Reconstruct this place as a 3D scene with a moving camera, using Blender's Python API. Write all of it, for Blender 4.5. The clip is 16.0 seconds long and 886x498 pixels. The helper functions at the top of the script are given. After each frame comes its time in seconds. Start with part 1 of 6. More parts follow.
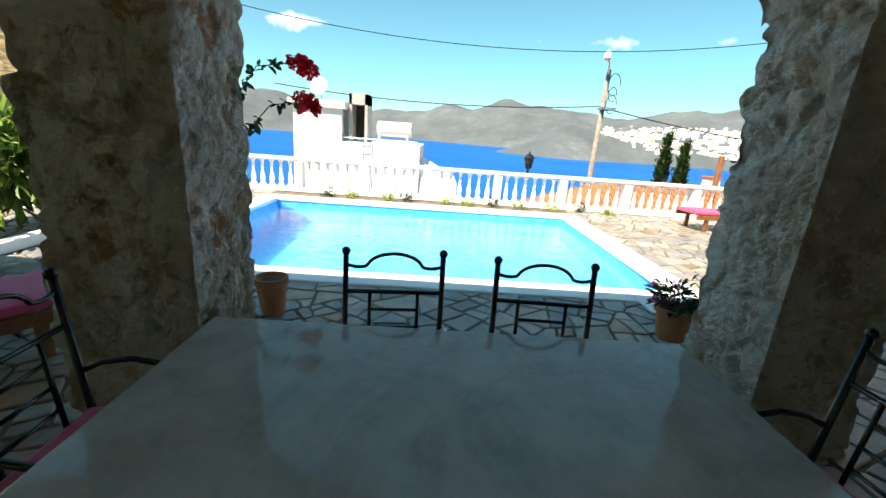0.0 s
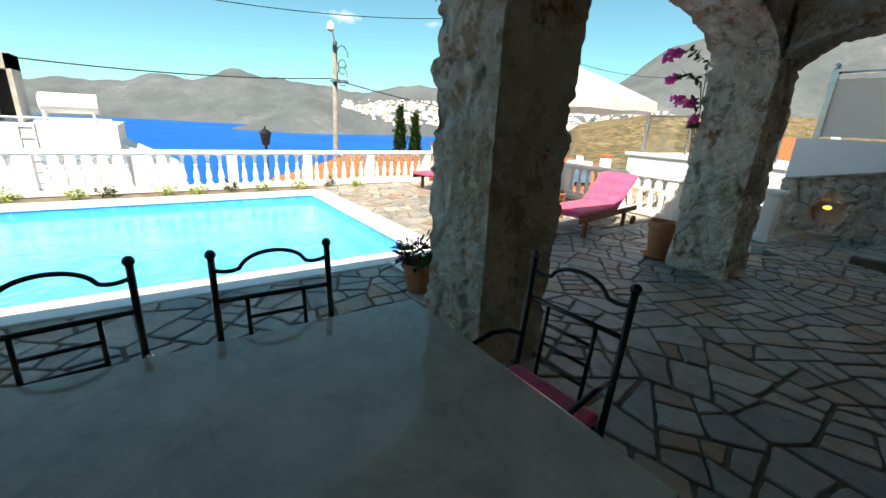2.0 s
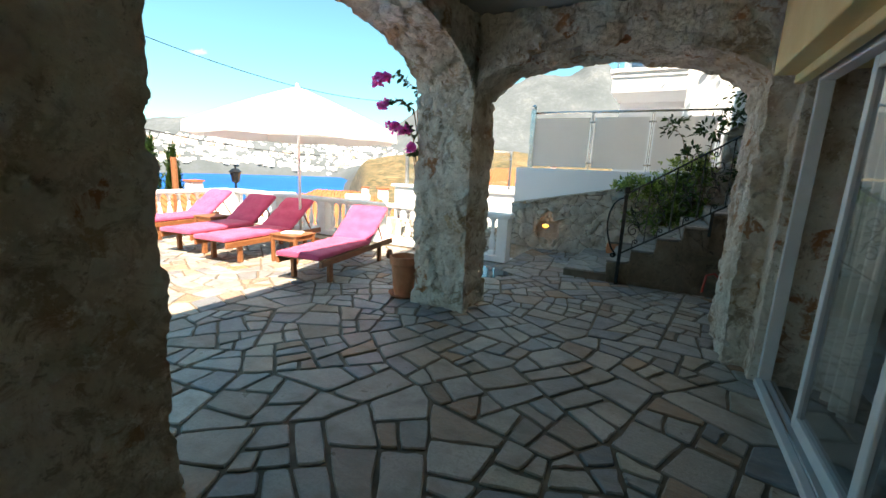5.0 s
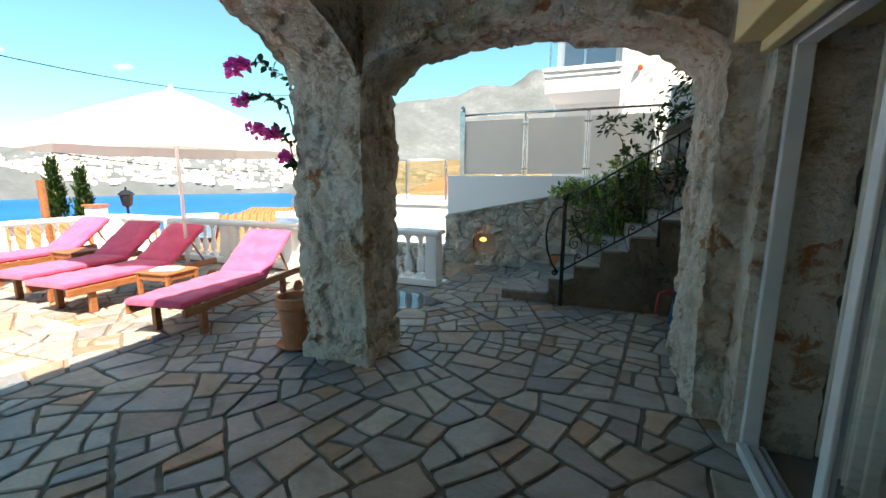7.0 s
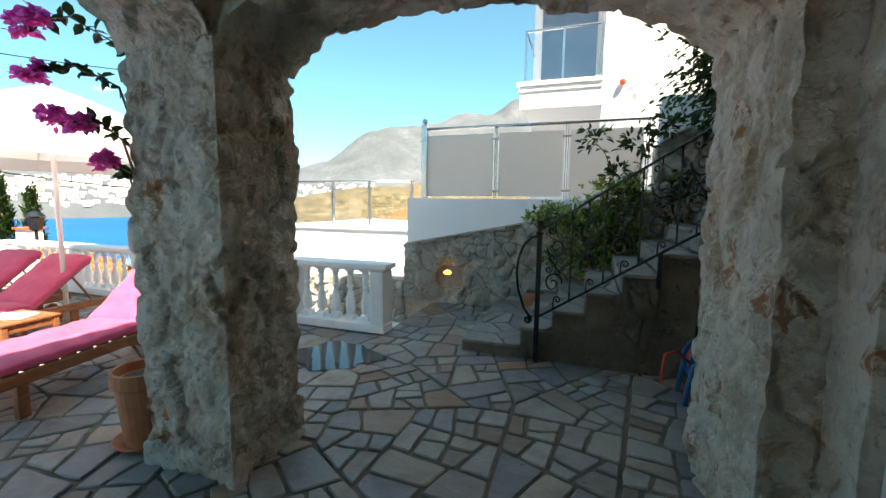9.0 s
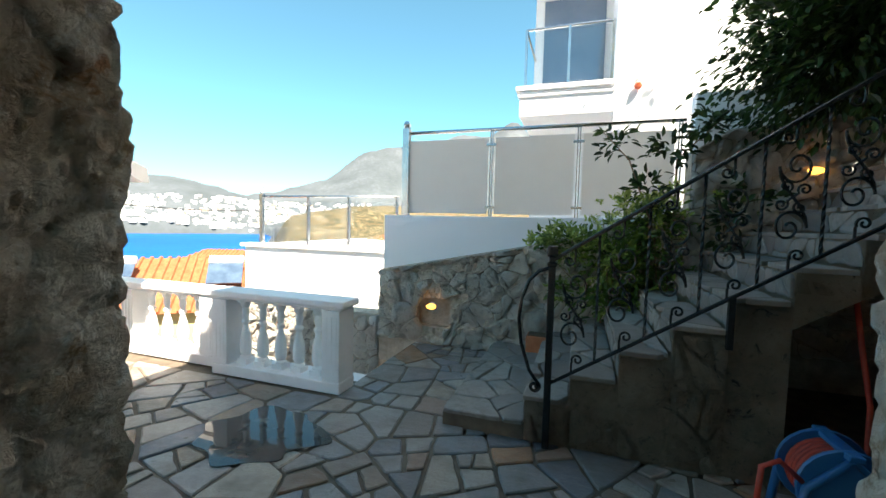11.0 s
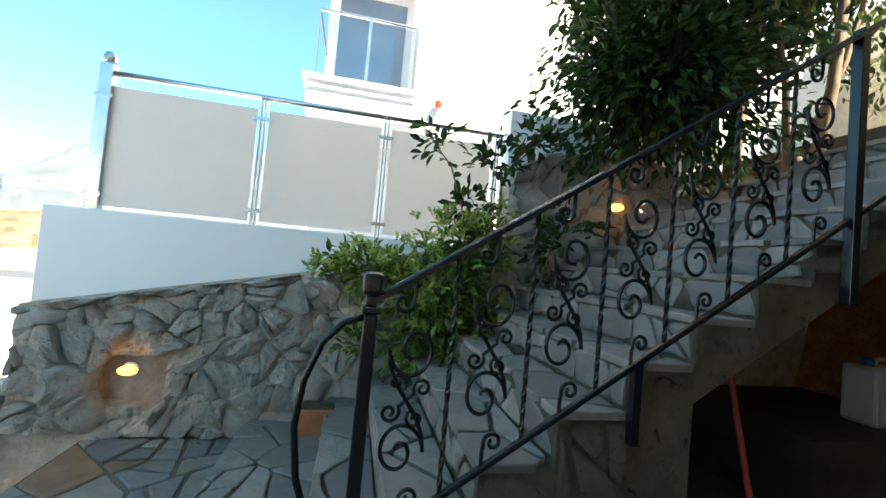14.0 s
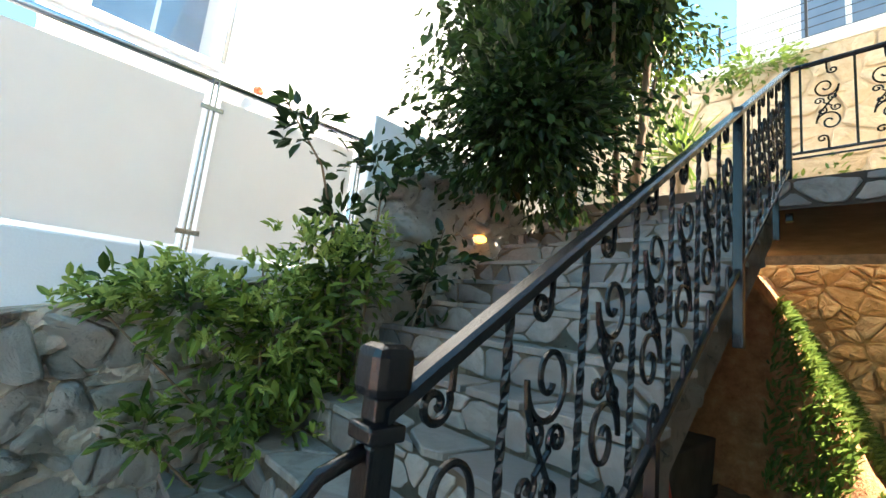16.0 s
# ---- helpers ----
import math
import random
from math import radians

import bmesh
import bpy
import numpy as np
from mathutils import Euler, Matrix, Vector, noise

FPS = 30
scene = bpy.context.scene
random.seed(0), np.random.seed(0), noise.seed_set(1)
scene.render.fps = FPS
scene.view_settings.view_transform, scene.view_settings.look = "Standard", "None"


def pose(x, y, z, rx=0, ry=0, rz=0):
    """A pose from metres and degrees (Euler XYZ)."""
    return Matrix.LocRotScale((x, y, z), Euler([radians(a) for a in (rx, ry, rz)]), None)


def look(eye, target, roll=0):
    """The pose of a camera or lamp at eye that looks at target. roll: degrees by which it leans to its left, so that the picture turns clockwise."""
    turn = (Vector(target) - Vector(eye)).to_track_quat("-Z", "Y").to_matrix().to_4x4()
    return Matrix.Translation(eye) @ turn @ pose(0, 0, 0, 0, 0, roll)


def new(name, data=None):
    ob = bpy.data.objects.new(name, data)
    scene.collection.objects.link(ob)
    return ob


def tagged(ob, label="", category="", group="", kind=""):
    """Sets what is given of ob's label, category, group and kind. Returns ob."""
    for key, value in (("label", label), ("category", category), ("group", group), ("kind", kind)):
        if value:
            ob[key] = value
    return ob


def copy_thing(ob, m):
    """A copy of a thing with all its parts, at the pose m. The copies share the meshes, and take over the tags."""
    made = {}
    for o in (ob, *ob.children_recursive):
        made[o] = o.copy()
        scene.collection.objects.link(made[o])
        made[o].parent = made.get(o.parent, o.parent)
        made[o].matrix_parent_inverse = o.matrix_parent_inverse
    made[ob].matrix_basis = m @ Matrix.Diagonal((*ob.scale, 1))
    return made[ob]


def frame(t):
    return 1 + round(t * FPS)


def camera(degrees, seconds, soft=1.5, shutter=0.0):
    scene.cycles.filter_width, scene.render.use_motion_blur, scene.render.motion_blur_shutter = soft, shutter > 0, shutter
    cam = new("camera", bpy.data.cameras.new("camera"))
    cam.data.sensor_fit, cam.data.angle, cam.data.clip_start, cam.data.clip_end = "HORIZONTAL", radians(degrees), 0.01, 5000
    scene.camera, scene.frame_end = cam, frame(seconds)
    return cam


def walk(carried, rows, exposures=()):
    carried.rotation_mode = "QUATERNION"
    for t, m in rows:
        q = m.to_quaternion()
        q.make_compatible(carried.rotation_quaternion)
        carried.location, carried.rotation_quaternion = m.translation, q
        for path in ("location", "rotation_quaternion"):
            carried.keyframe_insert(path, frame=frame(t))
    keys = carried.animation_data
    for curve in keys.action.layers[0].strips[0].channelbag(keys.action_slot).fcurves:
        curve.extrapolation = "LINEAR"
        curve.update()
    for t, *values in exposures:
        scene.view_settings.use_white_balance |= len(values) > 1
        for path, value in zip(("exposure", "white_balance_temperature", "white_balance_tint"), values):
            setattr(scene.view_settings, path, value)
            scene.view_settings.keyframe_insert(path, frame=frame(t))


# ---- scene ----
cam = camera(94.4, 16.0)
EXPO = [(0.0, 1.42, 7550, 9), (2.5, 1.2, 7700, 10), (5.0, 1.95, 7900, 12), (9.0, 1.95, 7700, 12), (12.5, 2.1, 7250, 9), (14.0, 2.6, 7500, 10), (16.0, 3.0, 7600, 13)]
PATH = [
    (0, (1.361, 0.136, 1.524), (-0.562, 0.193, 0.979), 4.2),
    (0.5, (1.335, 0.145, 1.525), (-0.545, 0.501, 0.942), 4.5),
    (1, (1.316, 0.169, 1.519), (-0.484, 0.794, 0.911), 4.5),
    (1.5, (1.294, 0.221, 1.512), (-0.41, 1.087, 0.924), 4.0),
    (2, (1.287, 0.328, 1.506), (-0.281, 1.421, 0.916), 2.9),
    (2.5, (1.283, 0.511, 1.509), (-0.168, 1.775, 0.964), 3.1),
    (3, (1.332, 0.719, 1.513), (-0.037, 2.096, 1.033), 3.8),
    (3.5, (1.34, 0.89, 1.492), (0.139, 2.424, 1.042), 3.0),
    (4, (1.293, 1.127, 1.492), (0.216, 2.753, 1.049), 4.0),
    (4.5, (1.279, 1.309, 1.489), (0.317, 3.01, 1.062), 2.9),
    (5, (1.27, 1.549, 1.48), (0.354, 3.284, 1.09), 2.5),
    (7.5, (1.258, 2.875, 1.501), (0.617, 4.741, 1.177), 1.1),
    (8, (1.253, 3.152, 1.49), (0.686, 5.048, 1.204), 2.6),
    (8.5, (1.214, 3.438, 1.499), (0.65, 5.341, 1.253), 2.1),
    (9, (1.214, 3.744, 1.468), (0.565, 5.623, 1.248), 0.7),
    (11.5, (0.939, 5.077, 1.443), (0.319, 6.975, 1.332), 1.7),
    (12, (0.897, 5.299, 1.417), (0.495, 7.254, 1.291), 2.8),
    (12.5, (0.848, 5.534, 1.417), (0.651, 7.521, 1.299), 3.0),
    (13, (0.831, 5.768, 1.396), (0.82, 7.764, 1.26), 3.3),
    (13.5, (0.81, 6.007, 1.405), (0.994, 7.999, 1.374), 4.1),
    (14, (0.76, 6.204, 1.377), (1.179, 8.158, 1.451), 5.2),
    (14.5, (0.621, 6.444, 1.383), (1.339, 8.304, 1.536), 4.7),
    (15, (0.557, 6.63, 1.375), (1.452, 8.405, 1.592), 5.6),
    (15.5, (0.523, 6.85, 1.393), (1.66, 8.474, 1.653), 4.3),
    (16, (0.475, 7.053, 1.386), (1.796, 8.525, 1.681), 6.2),
]
walk(cam, [(t, look(eye, target, roll)) for t, eye, target, roll in PATH], EXPO)

# ---- world, sun ----
TO_SUN = Vector((0.42, -0.40, 0.80)).normalized()
world = bpy.data.worlds.new("world")
scene.world = world
world.use_nodes = True
wn, wl = world.node_tree.nodes, world.node_tree.links
sky = wn.new("ShaderNodeTexSky")
sky.sky_type = "NISHITA"
sky.sun_disc = False
sky.sun_elevation = math.asin(TO_SUN.z)
sky.sun_rotation = math.atan2(TO_SUN.x, TO_SUN.y)
sky.altitude = 900
sky.dust_density = 0.15
sky.ozone_density = 0.9
wn["Background"].inputs[1].default_value = 0.077
# low white cumulus over the mountains, and the blue of the air a little greener
way = wn.new("ShaderNodeTexCoord").outputs["Generated"]
puff = wn.new("ShaderNodeTexNoise")
puff.inputs["Scale"].default_value, puff.inputs["Detail"].default_value, puff.inputs["Roughness"].default_value = 4.2, 8.0, 0.55
wl.new(way, puff.inputs["Vector"])
part_z = wn.new("ShaderNodeSeparateXYZ")
wl.new(way, part_z.inputs[0])
band = wn.new("ShaderNodeValToRGB")
for e, (at, v) in zip([band.color_ramp.elements[0], band.color_ramp.elements[1], band.color_ramp.elements.new(0.3), band.color_ramp.elements.new(0.4)], ((0.02, 0.0), (0.09, 1.0), (0.2, 1.0), (0.34, 0.0))):
    e.position, e.color = at, (v, v, v, 1)
wl.new(part_z.outputs[2], band.inputs[0])
thick = wn.new("ShaderNodeMath")
thick.operation = "MULTIPLY"
wl.new(puff.outputs["Fac"], thick.inputs[0]), wl.new(band.outputs[0], thick.inputs[1])
cover = wn.new("ShaderNodeValToRGB")
cover.color_ramp.elements[0].position, cover.color_ramp.elements[1].position = 0.56, 0.65
wl.new(thick.outputs[0], cover.inputs[0])
tint = wn.new("ShaderNodeMixRGB")
tint.blend_type = "MULTIPLY"
tint.inputs[0].default_value = 1.0
hue = wn.new("ShaderNodeValToRGB")
hue.color_ramp.elements[0].color, hue.color_ramp.elements[1].color = (0.48, 0.94, 1.0, 1), (0.64, 1.12, 1.05, 1)
hue.color_ramp.elements[1].position = 0.45
wl.new(part_z.outputs[2], hue.inputs[0])
wl.new(hue.outputs[0], tint.inputs[2])
wl.new(sky.outputs[0], tint.inputs[1])
white = wn.new("ShaderNodeMixRGB")
white.inputs[2].default_value = (9.0, 9.0, 9.2, 1)
wl.new(cover.outputs[0], white.inputs[0]), wl.new(tint.outputs[0], white.inputs[1])
wl.new(white.outputs[0], wn["Background"].inputs[0])
sun_data = bpy.data.lights.new("sun", "SUN")
sun_data.energy, sun_data.angle, sun_data.color = 5.0, radians(0.6), (1.0, 0.95, 0.87)
sun_ob = new("sun", sun_data)
sun_ob.matrix_world = look(TO_SUN * 60, (0, 0, 0))


# ---- materials ----
class Mat:
    """A node material under way: noise, ramps and mixes by short calls."""

    def __init__(self, name, rough=0.6, metal=0.0):
        self.m = bpy.data.materials.new(name)
        self.m.use_nodes = True
        self.n, self.l = self.m.node_tree.nodes, self.m.node_tree.links
        self.b = self.n["Principled BSDF"]
        self.b.inputs["Roughness"].default_value = rough
        self.b.inputs["Metallic"].default_value = metal
        self.co = self.n.new("ShaderNodeNewGeometry").outputs["Position"]

    def local(self):
        self.co = self.n.new("ShaderNodeTexCoord").outputs["Object"]
        return self

    def stretch(self, sx, sy, sz):
        mp = self.n.new("ShaderNodeMapping")
        mp.inputs["Scale"].default_value = (sx, sy, sz)
        self.l.new(self.co, mp.inputs["Vector"])
        return mp.outputs[0]

    def noise(self, scale, detail=4.0, rough=0.6, co=None, warp=0.0):
        t = self.n.new("ShaderNodeTexNoise")
        t.inputs["Scale"].default_value, t.inputs["Detail"].default_value = scale, detail
        t.inputs["Roughness"].default_value, t.inputs["Distortion"].default_value = rough, warp
        self.l.new(co or self.co, t.inputs["Vector"])
        return t.outputs["Fac"]

    def cells(self, scale, feature="F1", co=None):
        t = self.n.new("ShaderNodeTexVoronoi")
        t.feature = feature
        t.inputs["Scale"].default_value = scale
        self.l.new(co or self.co, t.inputs["Vector"])
        return t.outputs["Distance"], (t.outputs["Color"] if feature == "F1" else None)

    def ramp(self, fac, *stops, hard=False):
        r = self.n.new("ShaderNodeValToRGB")
        r.color_ramp.interpolation = "CONSTANT" if hard else "LINEAR"
        e = r.color_ramp.elements
        while len(e) < len(stops):
            e.new(0.5)
        for k, (p, c) in zip(e, stops):
            k.position = p
            k.color = (c, c, c, 1) if isinstance(c, (int, float)) else (*c, 1)
        self.l.new(fac, r.inputs[0])
        return r.outputs[0]

    def mix(self, fac, a, b, how="MIX"):
        x = self.n.new("ShaderNodeMixRGB")
        x.blend_type = how
        for i, (sock, v) in enumerate(zip(x.inputs, (fac, a, b))):
            if isinstance(v, bpy.types.NodeSocket):
                self.l.new(v, sock)
            elif isinstance(v, (int, float)):
                sock.default_value = v if i == 0 else (v, v, v, 1)
            else:
                sock.default_value = (*v, 1)
        return x.outputs[0]

    def random(self):
        return self.n.new("ShaderNodeObjectInfo").outputs["Random"]

    def island(self):
        return self.n.new("ShaderNodeNewGeometry").outputs["Random Per Island"]

    def color(self, c):
        if isinstance(c, bpy.types.NodeSocket):
            self.l.new(c, self.b.inputs["Base Color"])
        else:
            self.b.inputs["Base Color"].default_value = (*c, 1)
        return self

    def rough(self, s):
        self.l.new(s, self.b.inputs["Roughness"])
        return self

    def bump(self, h, strength=0.4, dist=0.01):
        k = self.n.new("ShaderNodeBump")
        k.inputs["Strength"].default_value, k.inputs["Distance"].default_value = strength, dist
        self.l.new(h, k.inputs["Height"])
        self.l.new(k.outputs[0], self.b.inputs["Normal"])
        return self

    def set(self, name, v):
        self.b.inputs[name].default_value = v
        return self


def rubble_mat(name, tones, stain):
    k = Mat(name, 0.9)
    base = k.ramp(k.noise(3.2, 6, 0.65), (0.3, tones[0]), (0.5, tones[1]), (0.72, tones[2]))
    base = k.mix(k.ramp(k.noise(1.3, 3), (0.52, 0.0), (0.70, 0.6)), base, stain)
    base = k.mix(k.ramp(k.random(), (0.0, 0.35), (0.4, 0.0)), base, tones[0])
    base = k.mix(k.ramp(k.random(), (0.75, 0.0), (1.0, 0.5)), base, tones[2])
    base = k.mix(k.ramp(k.noise(26, 5, 0.7), (0.30, 0.6), (0.43, 0.0)), base, tuple(0.6 * v for v in tones[0]))
    crack = k.noise(6.5, 8, 0.78, None, 1.6)
    base = k.mix(k.ramp(crack, (0.34, 0.9), (0.405, 0.0)), base, tuple(0.22 * v for v in tones[0]))
    k.color(base).bump(k.mix(0.5, k.ramp(crack, (0.30, 0.0), (0.62, 1.0)), k.mix(0.4, k.noise(14, 7, 0.75, None, 0.9), k.noise(48, 6, 0.75))), 1.0, 0.10)
    return k.m


def pillar_mat():
    k = Mat("rubble_plaster", 0.92)
    wob = k.mix(0.10, k.co, k.n.new("ShaderNodeTexNoise").outputs["Color"], "ADD")
    _, cell = k.cells(4.6, co=wob)
    sep = k.n.new("ShaderNodeSeparateColor")
    k.l.new(cell, sep.inputs[0])
    stone = k.ramp(sep.outputs[0], (0.0, (0.38, 0.30, 0.21)), (0.3, (0.60, 0.53, 0.43)), (0.6, (0.78, 0.73, 0.65)), (0.86, (0.52, 0.39, 0.25)), (0.95, (0.46, 0.20, 0.085)), (1.0, (0.34, 0.23, 0.14)))
    c = k.mix(k.ramp(k.noise(6.5, 7, 0.72, None, 0.7), (0.43, 0.0), (0.52, 0.95)), stone, (0.83, 0.77, 0.67))
    c = k.mix(k.ramp(k.noise(1.7, 5, 0.65), (0.47, 0.0), (0.66, 0.6)), c, (0.36, 0.235, 0.115))
    c = k.mix(k.ramp(k.noise(22, 6, 0.75), (0.34, 0.6), (0.42, 0.0)), c, (0.24, 0.165, 0.10))
    c = k.mix(k.ramp(k.noise(13, 6, 0.75), (0.55, 0.0), (0.64, 0.85)), c, (0.88, 0.85, 0.79))
    k.color(c).bump(k.mix(0.4, k.noise(24, 7, 0.75, None, 0.5), k.noise(9, 6, 0.65, None, 0.8)), 1.0, 0.09)
    return k.m


M_PILLAR = pillar_mat()
M_RUBBLE = rubble_mat("wall_stone", ((0.70, 0.63, 0.55), (0.86, 0.81, 0.73), (0.90, 0.88, 0.84)), (0.74, 0.60, 0.45))
# stair cladding tones sit lower than the stone, for the shade there
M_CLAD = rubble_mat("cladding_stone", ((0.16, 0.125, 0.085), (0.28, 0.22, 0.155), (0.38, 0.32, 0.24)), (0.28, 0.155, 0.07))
k = Mat("mortar", 0.95)
M_MORTAR = k.color(k.ramp(k.noise(9, 5), (0.3, (0.34, 0.28, 0.21)), (0.7, (0.64, 0.57, 0.48)))).bump(k.noise(40), 0.6, 0.02).m
k = Mat("cream_stone", 0.9)
M_CREAM = k.color(k.mix(0.5, k.ramp(k.random(), (0, (0.50, 0.38, 0.26)), (0.5, (0.60, 0.49, 0.36)), (1, (0.68, 0.59, 0.47))), k.ramp(k.noise(9, 5), (0.3, (0.42, 0.32, 0.21)), (0.7, (0.68, 0.58, 0.45))))).bump(k.noise(30, 5), 0.7, 0.02).m
k = Mat("golden_stone", 0.9)
M_GOLD = k.color(k.mix(0.5, k.ramp(k.random(), (0, (0.46, 0.25, 0.10)), (0.5, (0.62, 0.40, 0.18)), (1, (0.66, 0.50, 0.30))), k.ramp(k.noise(9, 5), (0.3, (0.36, 0.18, 0.07)), (0.7, (0.70, 0.48, 0.24))))).bump(k.noise(30, 5), 0.7, 0.02).m


def flag_mat(name, rnd):
    k = Mat(name, 0.55)
    tone = k.ramp(k.random() if rnd == "object" else k.island(), (0.0, (0.125, 0.145, 0.17)), (0.13, (0.37, 0.33, 0.285)), (0.25, (0.19, 0.21, 0.235)), (0.38, (0.41, 0.34, 0.26)),
                  (0.50, (0.14, 0.155, 0.175)), (0.62, (0.34, 0.24, 0.16)), (0.72, (0.33, 0.31, 0.29)), (0.82, (0.20, 0.14, 0.095)), (0.88, (0.37, 0.19, 0.095)), (0.92, (0.20, 0.21, 0.22)), (1.0, (0.48, 0.43, 0.37)))
    vein = k.noise(5, 7, 0.72, k.stretch(1.0, 3.4, 1.0), 0.9)
    c = k.mix(k.ramp(vein, (0.48, 0.0), (0.70, 0.38)), tone, (0.38, 0.34, 0.29))
    c = k.mix(k.ramp(k.noise(3.0, 6, 0.7), (0.48, 0.0), (0.68, 0.65)), c, (0.13, 0.10, 0.07))
    c = k.mix(k.ramp(k.noise(48, 5, 0.7), (0.35, 0.35), (0.55, 0.0)), c, (0.12, 0.11, 0.10))
    k.color(c).rough(k.ramp(k.noise(8, 4), (0.3, 0.26), (0.7, 0.58))).bump(k.mix(0.5, vein, k.noise(45, 6, 0.7)), 0.6, 0.014)
    return k.m


M_FLAG, M_FLAG_REST = flag_mat("flagstone", "object"), flag_mat("flagstone_far", "island")
k = Mat("grout", 0.95)
M_GROUT = k.color(k.ramp(k.noise(6, 5), (0.3, (0.095, 0.074, 0.055)), (0.7, (0.20, 0.16, 0.12)))).bump(k.noise(60), 0.5, 0.01).m
k = Mat("step_marble", 0.5)
M_STEP = k.color(k.mix(k.ramp(k.noise(7, 6, 0.7, None, 1.0), (0.45, 0.0), (0.62, 0.6)), k.ramp(k.random(), (0, (0.15, 0.145, 0.14)), (0.5, (0.24, 0.22, 0.20)), (1, (0.34, 0.31, 0.28))), (0.16, 0.14, 0.12))).bump(k.noise(30), 0.3, 0.01).m
k = Mat("white_paint", 0.5)
M_WHITE = k.color(k.mix(k.ramp(k.noise(5, 6, 0.7), (0.5, 0.0), (0.8, 0.35)), (0.83, 0.83, 0.83), (0.55, 0.53, 0.49))).bump(k.noise(60, 3), 0.12, 0.004).m
k = Mat("white_render", 0.8)
M_RENDER = k.color(k.mix(k.ramp(k.noise(2.2, 7, 0.75), (0.62, 0.0), (0.78, 0.35)), (0.84, 0.845, 0.86), (0.50, 0.49, 0.47))).bump(k.noise(90, 4), 0.3, 0.004).m
# ceiling plaster set greyer than it is, as the dimness of the porch
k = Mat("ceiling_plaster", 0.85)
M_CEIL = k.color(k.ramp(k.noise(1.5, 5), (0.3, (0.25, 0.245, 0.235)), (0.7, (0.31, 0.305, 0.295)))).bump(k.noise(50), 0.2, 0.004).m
k = Mat("yellow_render", 0.8)
M_YELLOW = k.color(k.ramp(k.noise(3, 5), (0.3, (0.50, 0.40, 0.20)), (0.7, (0.60, 0.50, 0.27)))).bump(k.noise(80), 0.25, 0.004).m
k = Mat("marble_top", 0.12)
M_MARBLE = k.color(k.mix(k.ramp(k.noise(1.7, 8, 0.65, None, 0.7), (0.47, 0.0), (0.505, 0.18), (0.54, 0.0)), k.ramp(k.noise(5, 7, 0.7), (0.3, (0.38, 0.355, 0.325)), (0.7, (0.58, 0.55, 0.515))), (0.17, 0.15, 0.125))).rough(k.ramp(k.noise(14, 5), (0.3, 0.035), (0.7, 0.09))).m
k = Mat("black_iron", 0.24, 0.0)
M_IRON = k.set("Specular IOR Level", 0.5).color(k.ramp(k.noise(40, 4), (0.3, (0.004, 0.0045, 0.006)), (0.75, (0.011, 0.012, 0.016)))).bump(k.noise(120, 3), 0.4, 0.003).m
k = Mat("pink_cushion", 0.85)
M_PINK = k.color(k.ramp(k.noise(6, 5), (0.3, (0.52, 0.045, 0.13)), (0.7, (0.66, 0.085, 0.20)))).bump(k.mix(0.5, k.noise(7, 3), k.noise(300, 2)), 0.35, 0.02).set("Sheen Weight", 0.2).m
k = Mat("teak", 0.5)
M_TEAK = k.color(k.ramp(k.noise(6, 6, 0.7, k.stretch(9, 1.2, 9)), (0.3, (0.14, 0.045, 0.016)), (0.7, (0.33, 0.13, 0.05)))).bump(k.noise(20, 4, 0.6, k.stretch(9, 1.2, 9)), 0.3, 0.004).m
k = Mat("terracotta", 0.75)
M_TERRA = k.color(k.ramp(k.noise(8, 5), (0.3, (0.36, 0.12, 0.05)), (0.7, (0.50, 0.20, 0.10)))).bump(k.noise(60), 0.3, 0.004).m
k = Mat("roof_tiles", 0.8)
M_ROOF = k.color(k.ramp(k.noise(5, 5), (0.3, (0.30, 0.075, 0.025)), (0.7, (0.46, 0.15, 0.06)))).bump(k.noise(20), 0.5, 0.03).m
# wavy paler bands painted on the tiles as sunlight rippled by water
k = Mat("pool_tiles", 0.3)
M_POOL = k.color(k.mix(k.ramp(k.noise(2.2, 3, 0.5, None, 1.5), (0.45, 0.0), (0.5, 0.35), (0.55, 0.0)), (0.045, 0.37, 0.72), (0.26, 0.68, 0.92))).m
k = Mat("pool_water", 0.02)
M_WATER = k.color((0.80, 0.95, 1.0)).set("Transmission Weight", 1.0).set("IOR", 1.33).bump(k.noise(4.5, 4, 0.55, None, 0.8), 0.4, 0.04).m
k = Mat("sea_water", 0.55)
M_SEA = k.color(k.ramp(k.noise(0.004, 4), (0.3, (0.0, 0.075, 0.33)), (0.7, (0.004, 0.11, 0.42)))).set("Specular IOR Level", 0.12).bump(k.noise(0.2, 5), 0.3, 0.5).m
k = Mat("hill_ground", 0.95)
# far slopes coloured blue grey to stand in for distance haze
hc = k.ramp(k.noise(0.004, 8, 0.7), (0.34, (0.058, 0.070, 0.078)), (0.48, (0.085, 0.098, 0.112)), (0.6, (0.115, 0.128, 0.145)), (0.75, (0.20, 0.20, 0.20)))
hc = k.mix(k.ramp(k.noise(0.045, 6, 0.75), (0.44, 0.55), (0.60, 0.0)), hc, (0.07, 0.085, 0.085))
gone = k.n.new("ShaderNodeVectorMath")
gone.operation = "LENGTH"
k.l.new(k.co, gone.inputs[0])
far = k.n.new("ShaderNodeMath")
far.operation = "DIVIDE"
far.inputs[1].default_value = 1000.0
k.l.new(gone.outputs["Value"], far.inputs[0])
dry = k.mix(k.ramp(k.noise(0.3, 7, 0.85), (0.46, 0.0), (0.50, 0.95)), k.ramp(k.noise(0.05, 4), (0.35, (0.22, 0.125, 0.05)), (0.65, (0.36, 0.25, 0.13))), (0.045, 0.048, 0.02))
